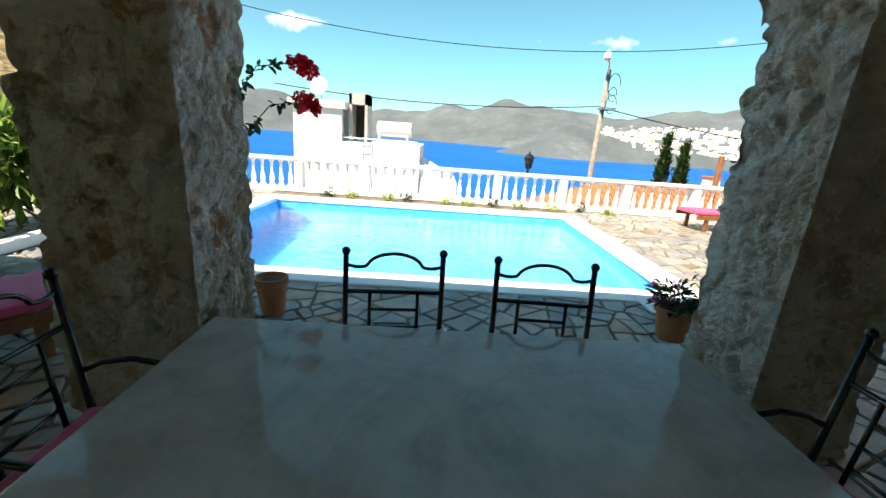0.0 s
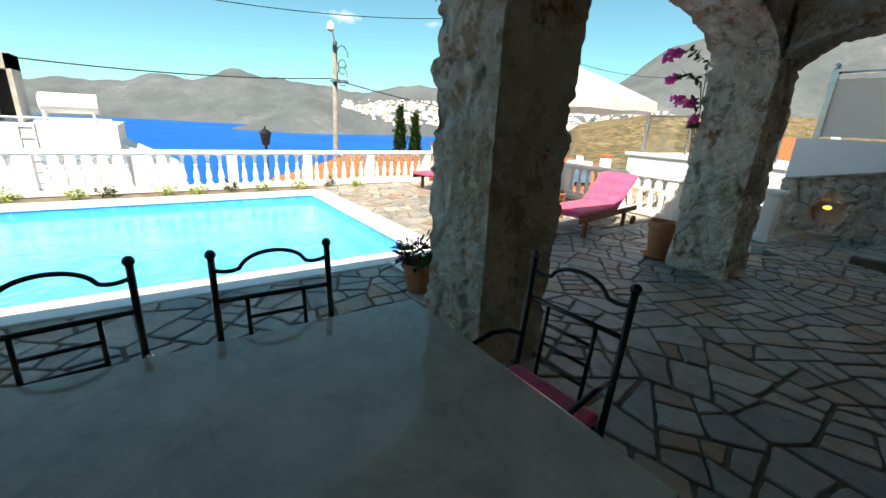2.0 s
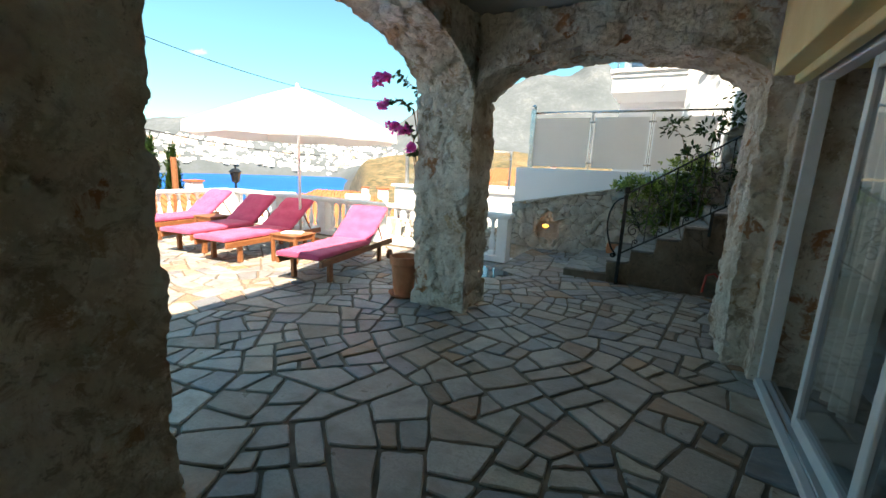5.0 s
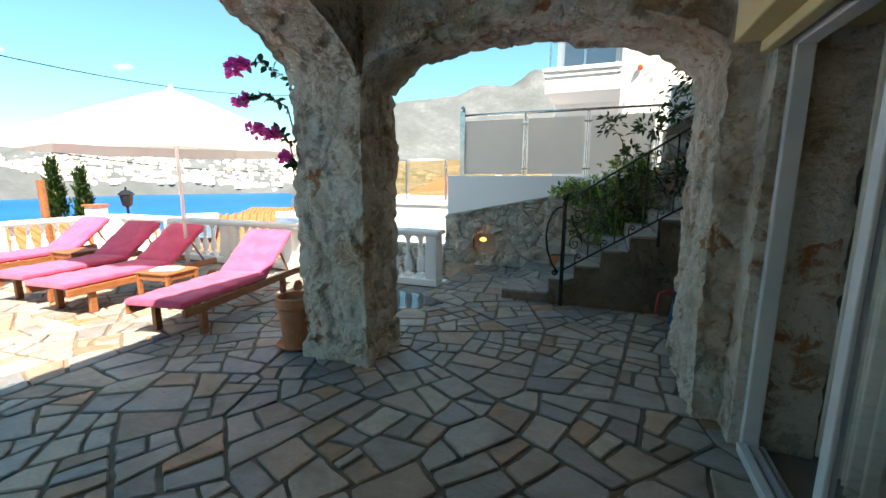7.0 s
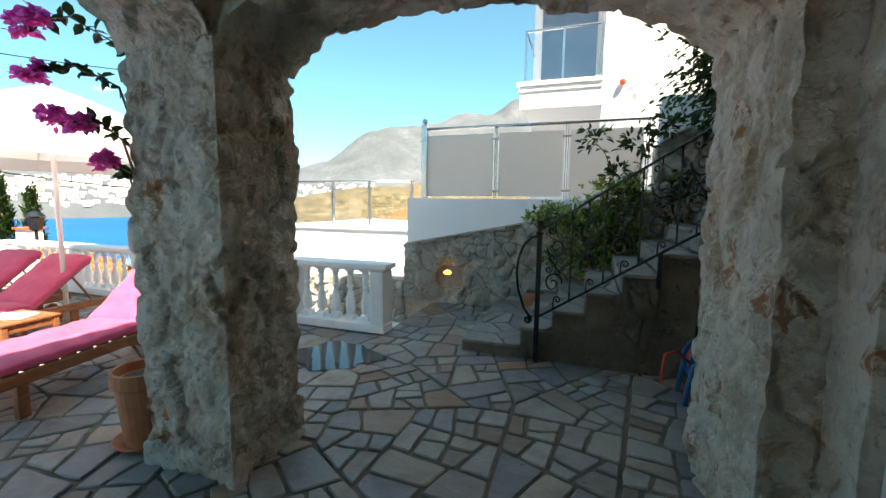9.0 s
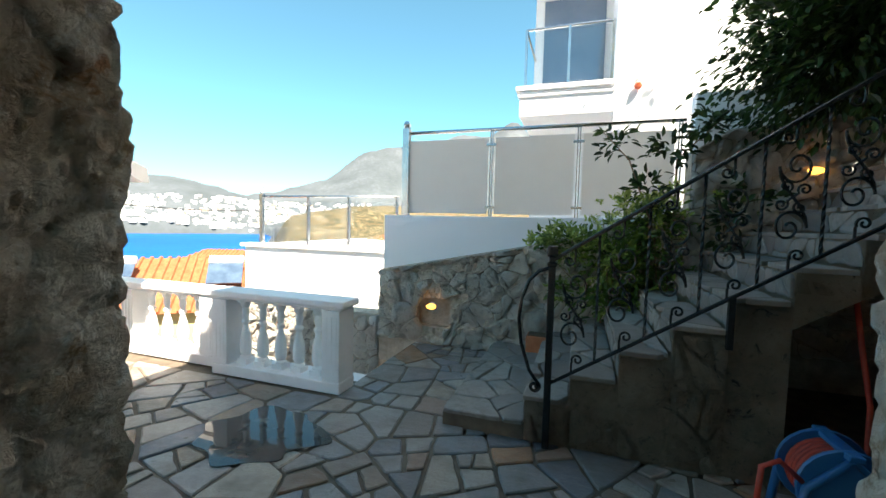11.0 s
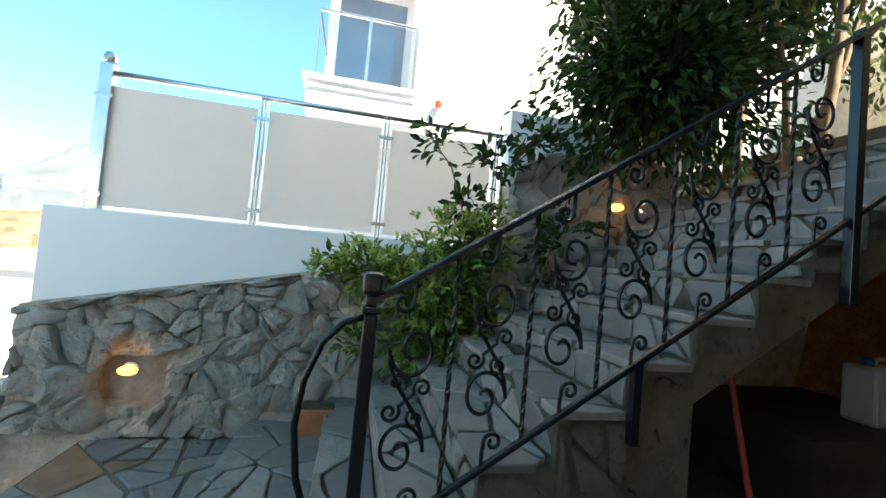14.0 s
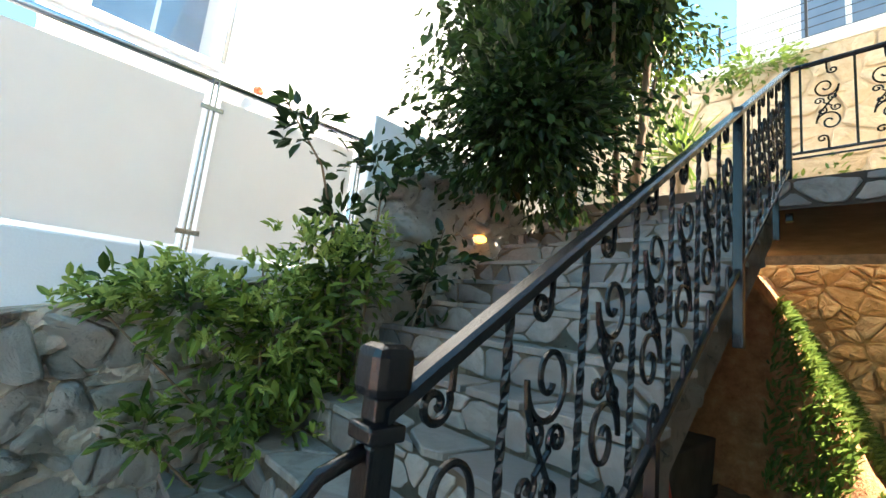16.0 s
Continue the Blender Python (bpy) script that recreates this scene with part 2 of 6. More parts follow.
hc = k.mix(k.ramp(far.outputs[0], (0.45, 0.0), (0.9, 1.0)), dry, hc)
M_HILL = k.color(hc).bump(k.noise(0.05, 6), 0.5, 6.0).m
k = Mat("far_houses", 0.8)
M_TOWN = k.color(k.ramp(k.island(), (0, (0.72, 0.70, 0.66)), (0.75, (0.80, 0.79, 0.77)), (1.0, (0.55, 0.30, 0.18)))).m


def leaf_mat(name, dark, light, through_light=0.35):
    k = Mat(name, 0.45)
    c = k.ramp(k.island(), (0, dark), (0.6, tuple((a + b) / 2 for a, b in zip(dark, light))), (1, light))
    k.color(c).set("Specular IOR Level", 0.4).set("Subsurface Weight", 0.0)
    mixs, tr = k.n.new("ShaderNodeMixShader"), k.n.new("ShaderNodeBsdfTranslucent")
    k.l.new(c, tr.inputs[0])
    mixs.inputs[0].default_value = through_light
    k.l.new(k.b.outputs[0], mixs.inputs[1]), k.l.new(tr.outputs[0], mixs.inputs[2])
    k.l.new(mixs.outputs[0], k.n["Material Output"].inputs[0])
    return k.m


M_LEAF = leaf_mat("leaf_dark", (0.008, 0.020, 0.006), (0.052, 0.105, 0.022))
M_LEAF_LIGHT = leaf_mat("leaf_light", (0.13, 0.22, 0.03), (0.55, 0.66, 0.20))
M_LEAF_MID = leaf_mat("leaf_mid", (0.035, 0.075, 0.012), (0.24, 0.36, 0.06))
M_LEAF_YUCCA = leaf_mat("leaf_yucca", (0.09, 0.16, 0.03), (0.24, 0.33, 0.08))
M_MAGENTA = leaf_mat("petal_magenta", (0.80, 0.06, 0.46), (0.95, 0.26, 0.70), 0.6)
M_RED = leaf_mat("petal_red", (0.80, 0.012, 0.04), (0.95, 0.07, 0.11), 0.6)
k = Mat("bark", 0.9)
M_BARK = k.color(k.ramp(k.noise(10, 6, 0.7, k.stretch(3, 3, 0.6)), (0.3, (0.10, 0.06, 0.035)), (0.7, (0.32, 0.22, 0.14)))).bump(k.noise(25, 5), 0.6, 0.01).m
k = Mat("frosted_panel", 0.5)
M_FROST = k.color(k.ramp(k.noise(3, 4), (0.3, (0.52, 0.53, 0.55)), (0.7, (0.58, 0.59, 0.61)))).m
fm, ft = k.n.new("ShaderNodeMixShader"), k.n.new("ShaderNodeBsdfTranslucent")
ft.inputs[0].default_value = (0.86, 0.84, 0.80, 1)
fm.inputs[0].default_value = 0.5
k.l.new(k.b.outputs[0], fm.inputs[1]), k.l.new(ft.outputs[0], fm.inputs[2]), k.l.new(fm.outputs[0], k.n["Material Output"].inputs[0])
k = Mat("steel", 0.25, 1.0)
M_STEEL = k.color(k.ramp(k.noise(8, 4), (0.3, (0.45, 0.46, 0.47)), (0.7, (0.62, 0.63, 0.64)))).m
k = Mat("window_glass", 0.02)
M_GLASS = k.color((0.85, 0.9, 0.92)).set("Transmission Weight", 1.0).set("IOR", 1.45).m
k = Mat("dark_glass", 0.05)
M_DARKGLASS = k.color(k.ramp(k.noise(1.0), (0.3, (0.10, 0.16, 0.24)), (0.7, (0.16, 0.22, 0.30)))).m
k = Mat("pvc_white", 0.35)
M_PVC = k.color(k.ramp(k.noise(3), (0.3, (0.74, 0.75, 0.76)), (0.7, (0.80, 0.81, 0.82)))).m
k = Mat("curtain", 0.9)
M_CURTAIN = k.color(k.ramp(k.noise(4), (0.3, (0.045, 0.03, 0.022)), (0.7, (0.085, 0.06, 0.045)))).bump(k.noise(200), 0.3, 0.003).m
# white frame toned down to grey for the shade inside the porch
k = Mat("door_frame_dimmed", 0.4)
M_FRAME = k.color(k.ramp(k.noise(3), (0.3, (0.46, 0.48, 0.50)), (0.7, (0.54, 0.56, 0.58)))).m
k = Mat("sheer_curtain", 0.9)
M_SHEER = k.color(k.ramp(k.noise(4), (0.3, (0.62, 0.57, 0.48)), (0.7, (0.70, 0.66, 0.58)))).bump(k.noise(200), 0.3, 0.003).m
k = Mat("red_bank", 0.95)
M_BANK = k.color(k.ramp(k.noise(7, 6, 0.7), (0.3, (0.28, 0.10, 0.04)), (0.55, (0.52, 0.24, 0.10)), (0.75, (0.62, 0.42, 0.24)))).bump(k.noise(18, 6, 0.7), 0.9, 0.05).m
# room colour lowered to stand in for the unlit interior
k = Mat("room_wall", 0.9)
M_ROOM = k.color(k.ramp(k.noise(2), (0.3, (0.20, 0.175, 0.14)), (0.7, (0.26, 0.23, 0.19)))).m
k = Mat("parasol_cloth", 0.9)
M_CLOTH = k.color(k.ramp(k.noise(3), (0.3, (0.76, 0.75, 0.72)), (0.7, (0.82, 0.81, 0.79)))).bump(k.noise(150), 0.2, 0.003).m
cloth_mix, cloth_glow = k.n.new("ShaderNodeMixShader"), k.n.new("ShaderNodeBsdfTranslucent")
cloth_glow.inputs[0].default_value, cloth_mix.inputs[0].default_value = (0.86, 0.85, 0.83, 1), 0.45
k.l.new(k.b.outputs[0], cloth_mix.inputs[1]), k.l.new(cloth_glow.outputs[0], cloth_mix.inputs[2]), k.l.new(cloth_mix.outputs[0], k.n["Material Output"].inputs[0])
k = Mat("pole_concrete", 0.85)
M_CONC = k.color(k.ramp(k.noise(5, 5), (0.3, (0.36, 0.34, 0.31)), (0.7, (0.50, 0.48, 0.45)))).bump(k.noise(40), 0.3, 0.01).m
k = Mat("weathered_pole", 0.9)
M_POLE = k.color(k.ramp(k.noise(5, 5), (0.3, (0.15, 0.135, 0.115)), (0.7, (0.27, 0.25, 0.22)))).bump(k.noise(30), 0.3, 0.01).m
# concrete darkened in its colour for the shade under landing and stairs
k = Mat("shaded_concrete", 0.9)
M_SHADE_CONC = k.color(k.ramp(k.noise(5, 5), (0.3, (0.045, 0.038, 0.03)), (0.7, (0.10, 0.085, 0.07)))).bump(k.noise(40), 0.3, 0.01).m
k = Mat("cable_black", 0.6)
M_CABLE = k.color((0.02, 0.02, 0.022)).m
k = Mat("blue_plastic", 0.4)
M_BLUE = k.color(k.ramp(k.noise(5), (0.3, (0.01, 0.10, 0.28)), (0.7, (0.015, 0.15, 0.36)))).m
k = Mat("red_hose", 0.5)
M_HOSE = k.color(k.ramp(k.noise(30), (0.3, (0.38, 0.03, 0.02)), (0.7, (0.52, 0.06, 0.03)))).m
k = Mat("solar_panel", 0.15)
M_SOLAR = k.color(k.ramp(k.noise(2), (0.3, (0.05, 0.08, 0.13)), (0.7, (0.10, 0.15, 0.21)))).m
k = Mat("lamp_bulb", 0.3)
M_LAMP = k.color((1.0, 0.55, 0.18)).set("Emission Strength", 1.4).m
k.b.inputs["Emission Color"].default_value = (1.0, 0.42, 0.06, 1)
k = Mat("orange_plastic", 0.4)
M_ORANGE = k.color((0.70, 0.12, 0.04)).m
k = Mat("soil", 0.95)
M_SOIL = k.color(k.ramp(k.noise(12, 5), (0.3, (0.05, 0.035, 0.02)), (0.7, (0.13, 0.09, 0.055)))).bump(k.noise(40), 0.7, 0.02).m
k = Mat("puddle", 0.03)
M_PUDDLE = k.color(k.ramp(k.noise(4, 5), (0.3, (0.035, 0.032, 0.030)), (0.7, (0.07, 0.065, 0.06)))).set("Coat Weight", 0.25).set("Coat Roughness", 0.12).m


# ---- mesh helpers ----
def finish(name, bm, material, parent=None, label="", smooth=False, bevel=0.0):
    """Links a bmesh as one mesh object, under a thing or part if given."""
    bmesh.ops.recalc_face_normals(bm, faces=bm.faces)
    me = bpy.data.meshes.new(name)
    bm.to_mesh(me)
    bm.free()
    me.materials.append(material)
    if smooth:
        me.polygons.foreach_set("use_smooth", [True] * len(me.polygons))
    ob = new(name, me)
    if parent is not None:
        ob.parent = parent
    if bevel:
        mod = ob.modifiers.new("bevel", "BEVEL")
        mod.width, mod.segments, mod.limit_method = bevel, 2, "ANGLE"
    if label:
        tagged(ob, label)
    return ob


def part(name, bm, material, parent, label="", smooth=False, bevel=0.0):
    return finish(name, bm, material, parent, label, smooth, bevel)


def thing(name, m, label, category, group=""):
    ob = new(name)
    ob.empty_display_size = 0.1
    ob.matrix_basis = m
    return tagged(ob, label, category, group)


def structure(name, bm, material, label, smooth=False, bevel=0.0):
    return tagged(finish(name, bm, material, None, "", smooth, bevel), label, kind="structure")


def box(bm, x0, x1, y0, y1, z0, z1, m=None):
    v = [bm.verts.new(p) for p in ((x0, y0, z0), (x1, y0, z0), (x1, y1, z0), (x0, y1, z0), (x0, y0, z1), (x1, y0, z1), (x1, y1, z1), (x0, y1, z1))]
    if m is not None:
        for q in v:
            q.co = m @ q.co
    for f in ((0, 3, 2, 1), (4, 5, 6, 7), (0, 1, 5, 4), (1, 2, 6, 5), (2, 3, 7, 6), (3, 0, 4, 7)):
        bm.faces.new([v[i] for i in f])
    return bm


def boxes(*rows):
    bm = bmesh.new()
    for r in rows:
        box(bm, *r)
    return bm


def rod(bm, pts, r, sides=8, r_end=None):
    """A round bar swept along points."""
    pts = [Vector(p) for p in pts]
    rings = []
    u = None
    for i, p in enumerate(pts):
        d = (pts[min(i + 1, len(pts) - 1)] - pts[max(i - 1, 0)]).normalized()
        if u is None:
            u = d.cross(Vector((0.31, 0.92, 0.22)) if abs(d.y) < 0.9 else Vector((1, 0.1, 0.2)))
        u = (u - d * u.dot(d)).normalized()
        w = d.cross(u)
        rr = r if r_end is None else r + (r_end - r) * i / (len(pts) - 1)
        rings.append([bm.verts.new(p + rr * (math.cos(a) * u + math.sin(a) * w)) for a in (2 * math.pi * j / sides for j in range(sides))])
    for a, b in zip(rings, rings[1:]):
        for j in range(sides):
            bm.faces.new((a[j], a[(j + 1) % sides], b[(j + 1) % sides], b[j]))
    bm.faces.new(rings[0][::-1]), bm.faces.new(rings[-1])
    return bm


def lathe(bm, profile, sides=16, centre=(0, 0, 0)):
    """A turned body from (radius, height) pairs, bottom to top."""
    c = Vector(centre)
    rings = [[bm.verts.new(c + Vector((r * math.cos(2 * math.pi * j / sides), r * math.sin(2 * math.pi * j / sides), z))) for j in range(sides)] for r, z in profile]
    for a, b in zip(rings, rings[1:]):
        for j in range(sides):
            bm.faces.new((a[j], a[(j + 1) % sides], b[(j + 1) % sides], b[j]))
    bm.faces.new(rings[0][::-1]), bm.faces.new(rings[-1])
    return bm


def prism(bm, poly, z0, z1, inset=0.0, drop=0.0):
    """An upright slab from a plan outline; inset and drop chamfer its top edge."""
    c = Vector((sum(p[0] for p in poly) / len(poly), sum(p[1] for p in poly) / len(poly)))
    low = [bm.verts.new((x, y, z0)) for x, y in poly]
    mid = [bm.verts.new((x, y, z1 - drop)) for x, y in poly] if drop else low
    top = []
    for x, y in poly:
        d = Vector((x, y)) - c
        s = max(0.3, 1 - inset / max(d.length, 1e-3))
        top.append(bm.verts.new((c.x + d.x * s, c.y + d.y * s, z1)))
    n = len(poly)
    for a, b in ((low, mid), (mid, top)) if drop else ((low, top),):
        for i in range(n):
            bm.faces.new((a[i], a[(i + 1) % n], b[(i + 1) % n], b[i]))
    bm.faces.new(top)
    return bm


def extrude(bm, poly, axis, a, b, at=(0, 0, 0)):
    """A bar of the given outline, between two places along an axis: 'x' takes (y, z) pairs, 'y' (x, z)."""
    put = (lambda u, v, s: (s, u, v)) if axis == "x" else (lambda u, v, s: (u, s, v))
    o = Vector(at)
    p = [bm.verts.new(o + Vector(put(u, v, a))) for u, v in poly]
    q = [bm.verts.new(o + Vector(put(u, v, b))) for u, v in poly]
    n = len(poly)
    for i in range(n):
        bm.faces.new((p[i], p[(i + 1) % n], q[(i + 1) % n], q[i]))
    bm.faces.new(p[::-1]), bm.faces.new(q)
    return bm


def clip(poly, p, d):
    """The part of a polygon on the side of p away from d."""
    out = []
    for i, a in enumerate(poly):
        b = poly[(i + 1) % len(poly)]
        sa, sb = (a - p).dot(d), (b - p).dot(d)
        if sa <= 0:
            out.append(a)
        if (sa < 0 < sb) or (sb < 0 < sa):
            out.append(a + (b - a) * (sa / (sa - sb)))
    return out


def crazy(x0, x1, y0, y1, size, gap, rng, wide=1.0, split=0.0):
    """Irregular stones that fill a rectangle: outlines with joints between them."""
    nx, ny = max(1, round((x1 - x0) / (size * wide))), max(1, round((y1 - y0) / size))
    sx, sy = (x1 - x0) / nx, (y1 - y0) / ny
    seeds = []
    for i in range(-1, nx + 1):
        for j in range(-1, ny + 1):
            if rng.random() < 0.78:
                seeds.append(Vector((x0 + (i + 0.5 + rng.uniform(-0.55, 0.55) + 0.25 * (j % 2)) * sx, y0 + (j + 0.5 + rng.uniform(-0.55, 0.55)) * sy)))
    out = []
    for s in seeds:
        poly = [s + Vector(q) * size * 2.4 for q in ((-wide, -1), (wide, -1), (wide, 1), (-wide, 1))]
        for o in sorted(seeds, key=lambda o: (o - s).length_squared)[1:22]:
            d = (o - s).normalized()
            poly = clip(poly, (s + o) / 2 - d * gap * rng.uniform(0.35, 0.75), d)
            if len(poly) < 3:
                break
        for p, d in ((Vector((x0, y0)), Vector((-1, 0))), (Vector((x1, y1)), Vector((1, 0))), (Vector((x0, y0)), Vector((0, -1))), (Vector((x1, y1)), Vector((0, 1)))):
            if len(poly) >= 3:
                poly = clip(poly, p - d * gap * 0.4, d)
        if len(poly) < 3:
            continue
        keep = [q for i, q in enumerate(poly) if (q - poly[i - 1]).length > 0.025]
        if len(keep) < 3:
            continue
        pieces = [keep]
        if rng.random() < split:
            c = sum(keep, Vector((0, 0))) / len(keep)
            a = rng.uniform(0, math.pi)
            d = Vector((math.cos(a), math.sin(a)))
            c += d * rng.uniform(-0.2, 0.2) * size
            pieces = [clip(keep, c - d * gap * 0.5, d), clip(keep, c + d * gap * 0.5, -d)]
        for q in pieces:
            q = [v for i, v in enumerate(q) if (v - q[i - 1]).length > 0.02]
            if len(q) < 3:
                continue
            area = abs(sum(a.x * b.y - a.y * b.x for a, b in zip(q, q[1:] + q[:1]))) / 2
            if area > 0.06 * size * size:
                out.append(q)
    return out


def rough_box(bm, x0, x1, y0, y1, z0, z1, step, amp, seed=0.0, bottom=True, top=True):
    """A masonry block whose faces bulge and chip like mortared rubble."""
    tmp = bmesh.new()
    box(tmp, x0, x1, y0, y1, z0, z1)
    bmesh.ops.triangulate(tmp, faces=[])
    for ax, (a, b) in enumerate(((x0, x1), (y0, y1), (z0, z1))):
        n = max(1, int((b - a) / step))
        for i in range(1, n):
            co, no = [0, 0, 0], [0, 0, 0]
            co[ax], no[ax] = a + (b - a) * i / n, 1
            bmesh.ops.bisect_plane(tmp, geom=tmp.verts[:] + tmp.edges[:] + tmp.faces[:], plane_co=co, plane_no=no)
    chip(tmp, (x0 + x1) / 2, (y0 + y1) / 2, amp, seed)
    back = bpy.data.meshes.new("tmp")
    tmp.to_mesh(back)
    tmp.free()
    bm.from_mesh(back)
    bpy.data.meshes.remove(back)
    return bm


def facet(p, scale, seed):
    """Broken stone: every cell a tilted flat of its own height, in about -1..1."""
    q = p * scale + Vector((seed * 7.3, seed * 3.1, seed * 1.7))
    dist, pts = noise.voronoi(q)
    h = noise.cell_vector(pts[0] * 9.7 + Vector((0.5, 0.5, 0.5)))
    tilt = noise.cell_vector(pts[0] * 5.3 + Vector((3.5, 1.5, 2.5))) - Vector((0.5, 0.5, 0.5))
    crack = min(1.0, (dist[1] - dist[0]) * 5.0)
    return (h.x * 1.6 - 0.8) * 0.7 + (q - pts[0]).dot(tilt) * 1.6 - 0.5 * (1 - crack)


def rubble_height(p, seed):
    """Relief of plastered rubble in about -1..1."""
    w = p + 0.03 * noise.noise_vector(p * 11)
    return 1.15 * facet(w, 4.4, seed) + 0.5 * facet(w, 10.0, seed + 3) + 0.3 * noise.fractal(p * 6 + Vector((seed, 0, 0)), 0.9, 2.1, 4)


def chip(bm, cx, cy, amp, seed):
    bm.normal_update()
    moves = [(v, v.normal.copy() * amp * rubble_height(v.co, seed)) for v in bm.verts]
    for v, d in moves:
        v.co += d


# ---- ground, sea and hills ----
SEA = -50.0
FAR_RIDGE = [  # bearing to the left of +y, distance, height
    (116, 3300, 193), (110, 3300, 158), (103, 3400, 124), (96, 3300, 116), (89, 3200, 186), (82, 3000, 190), (76, 3100, 180), (70, 3000, 149), (63, 2800, 152), (57, 2600, 137), (51, 2500, 150),
    (45, 2700, 77), (40, 2800, 118), (35, 3000, 133), (31, 3100, 224), (27, 3100, 316), (22, 3200, 405), (16, 3250, 590), (9, 3250, 716), (1, 3300, 765), (-7, 3300, 740), (-15, 3300, 690)]
HILLS = [(b, d, h, 170, 400) for b, d, h in FAR_RIDGE] + [  # and spread across, spread in depth
    (74.5, 1500, 84, 130, 110), (66, 1750, 70, 220, 180), (134, 330, 72, 75, 90), (122, 300, 30, 30, 60), (30, 330, 14, 42, 60), (18, 420, 18, 90, 80)]


def smooth01(v):
    v = min(1.0, max(0.0, v))
    return v * v * (3 - 2 * v)


def ground_height(x, y):
    r, az = math.hypot(x, y), math.degrees(math.atan2(-x, y))
    bay = smooth01((az - 38) / 6) * smooth01((124 - az) / 8)
    shore = 1550 + 900 * smooth01((az - 76) / 8)
    land = -4.4 - 14 * smooth01((r - 8) / 30) - 14 * smooth01((r - 35) / 120)
    inland = -3.6 - 3 * smooth01((r - 25) / 90)
    z = land * bay + inland * (1 - bay)
    if bay > 0:
        z -= bay * 45 * smooth01((r - 110) / 90) * smooth01((shore - r) / 60 + 0.5)
        z += bay * (30 * smooth01((r - shore) / 600) - 17 * smooth01((r - shore + 30) / 60)) if r > shore - 40 else 0
    for b, d, h, across, deep in HILLS:
        a = math.radians(b)
        u, v = -x * math.cos(a) - y * math.sin(a), -x * math.sin(a) + y * math.cos(a) - d
        e = (u / across) ** 2 / 2 + (v / deep) ** 2 / 2
        if e < 9:
            z += h * math.exp(-e)
    if r > 60:
        s = min(1.0, (r - 60) / 400)
        z += s * (26 + 14 * smooth01((r - 2000) / 800)) * noise.fractal(Vector((x, y, 3)) / 330, 0.9, 2.0, 5) * (1 if z > SEA + 8 else 0.15)
    if az > 140 or az < -25:
        z += smooth01((r - 14) / 60) * 14
    return z


def build_ground():
    bm = bmesh.new()
    radii = [0.5, 6, 10, 14, 18, 24, 32, 42, 55, 75, 100, 130, 165, 205, 250, 300, 350, 410, 480, 570, 680, 820, 1000, 1150] + [1250 + 55 * i for i in range(26)] + [2760 + 110 * i for i in range(14)]
    bearings = [-180 + 4 * i for i in range(38)] + [-28 + 0.8 * i for i in range(210)] + [140 + 4 * i for i in range(10)]
    rings = [[bm.verts.new((-r * math.sin(radians(a)), r * math.cos(radians(a)), ground_height(-r * math.sin(radians(a)), r * math.cos(radians(a))))) for a in bearings] for r in radii]
    n = len(bearings)
    for p, q in zip(rings, rings[1:]):
        for i in range(n):
            bm.faces.new((p[i], p[(i + 1) % n], q[(i + 1) % n], q[i]))
    bm.faces.new(rings[0])
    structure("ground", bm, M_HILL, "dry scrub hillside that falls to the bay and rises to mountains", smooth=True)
    bm = bmesh.new()
    bm.faces.new([bm.verts.new((4600 * math.cos(a), 4600 * math.sin(a), SEA)) for a in (2 * math.pi * i / 64 for i in range(64))])
    structure("water", bm, M_SEA, "deep blue sea in the bay below")


build_ground()


def build_town():
    rng = random.Random(5)
    bm = bmesh.new()
    made = 0
    while made < 1500:
        az, r = rng.uniform(27, 69), rng.uniform(1560, 2500)
        if rng.random() > 0.35 + 0.65 * noise.noise(Vector((az * 0.35, r * 0.006, 1.0))) + 0.2:
            continue
        x, y = -r * math.sin(radians(az)), r * math.cos(radians(az))
        z = ground_height(x, y)
        if z < SEA + 2 or z > 95:
            continue
        w, d, h = rng.uniform(7, 20), rng.uniform(7, 16), rng.uniform(5, 11)
        box(bm, -w / 2, w / 2, -d / 2, d / 2, -4, h, pose(x, y, z, 0, 0, rng.uniform(0, 180)))
        made += 1
    tagged(finish("town_houses", bm, M_TOWN), "white houses of a far town scattered over the slopes", "houses", kind="stuff")


build_town()

# ---- terrace and porch floor ----
POOL = (-7.1, -2.85, -3.1, 2.85)  # inner edges: x0, x1, y0, y1
FLOORS = [(-2.55, 2.06, -6.0, 7.72), (-7.95, -2.55, 3.15, 7.72), (-7.95, -2.55, -6.0, -3.4), (-0.9, 0.1, 7.72, 9.42), (2.06, 4.2, 6.45, 7.55)]
bm = bmesh.new()
for x0, x1, y0, y1 in FLOORS:
    box(bm, x0, x1, y0, y1, -0.35, -0.014)
box(bm, 0.1, 7.0, 7.55, 9.6, -0.35, -0.014)
box(bm, 4.2, 7.0, 6.45, 7.55, -0.35, -0.014)
box(bm, -8.3, -7.95, -6.0, 8.1, -0.35, -0.014)
box(bm, -7.95, -0.9, 7.72, 8.1, -0.35, -0.014)
box(bm, -7.95, -7.4, -3.4, 3.15, -0.35, -0.014)
floor = structure("floor", bm, M_GROUT, "crazy paving of grey and brown flagstones in dark mortar")
bm = boxes((-8.3, -0.9, 8.1, 8.3, -5, -0.02), (-8.5, -8.3, -6.0, 8.3, -5, -0.02), (-0.9, -0.7, 8.3, 9.6, -5, -0.02), (-8.3, -2.3, -6.2, -6.0, -5, -0.02))
structure("wall_retaining", bm, M_RENDER, "white retaining wall under the terrace edge")

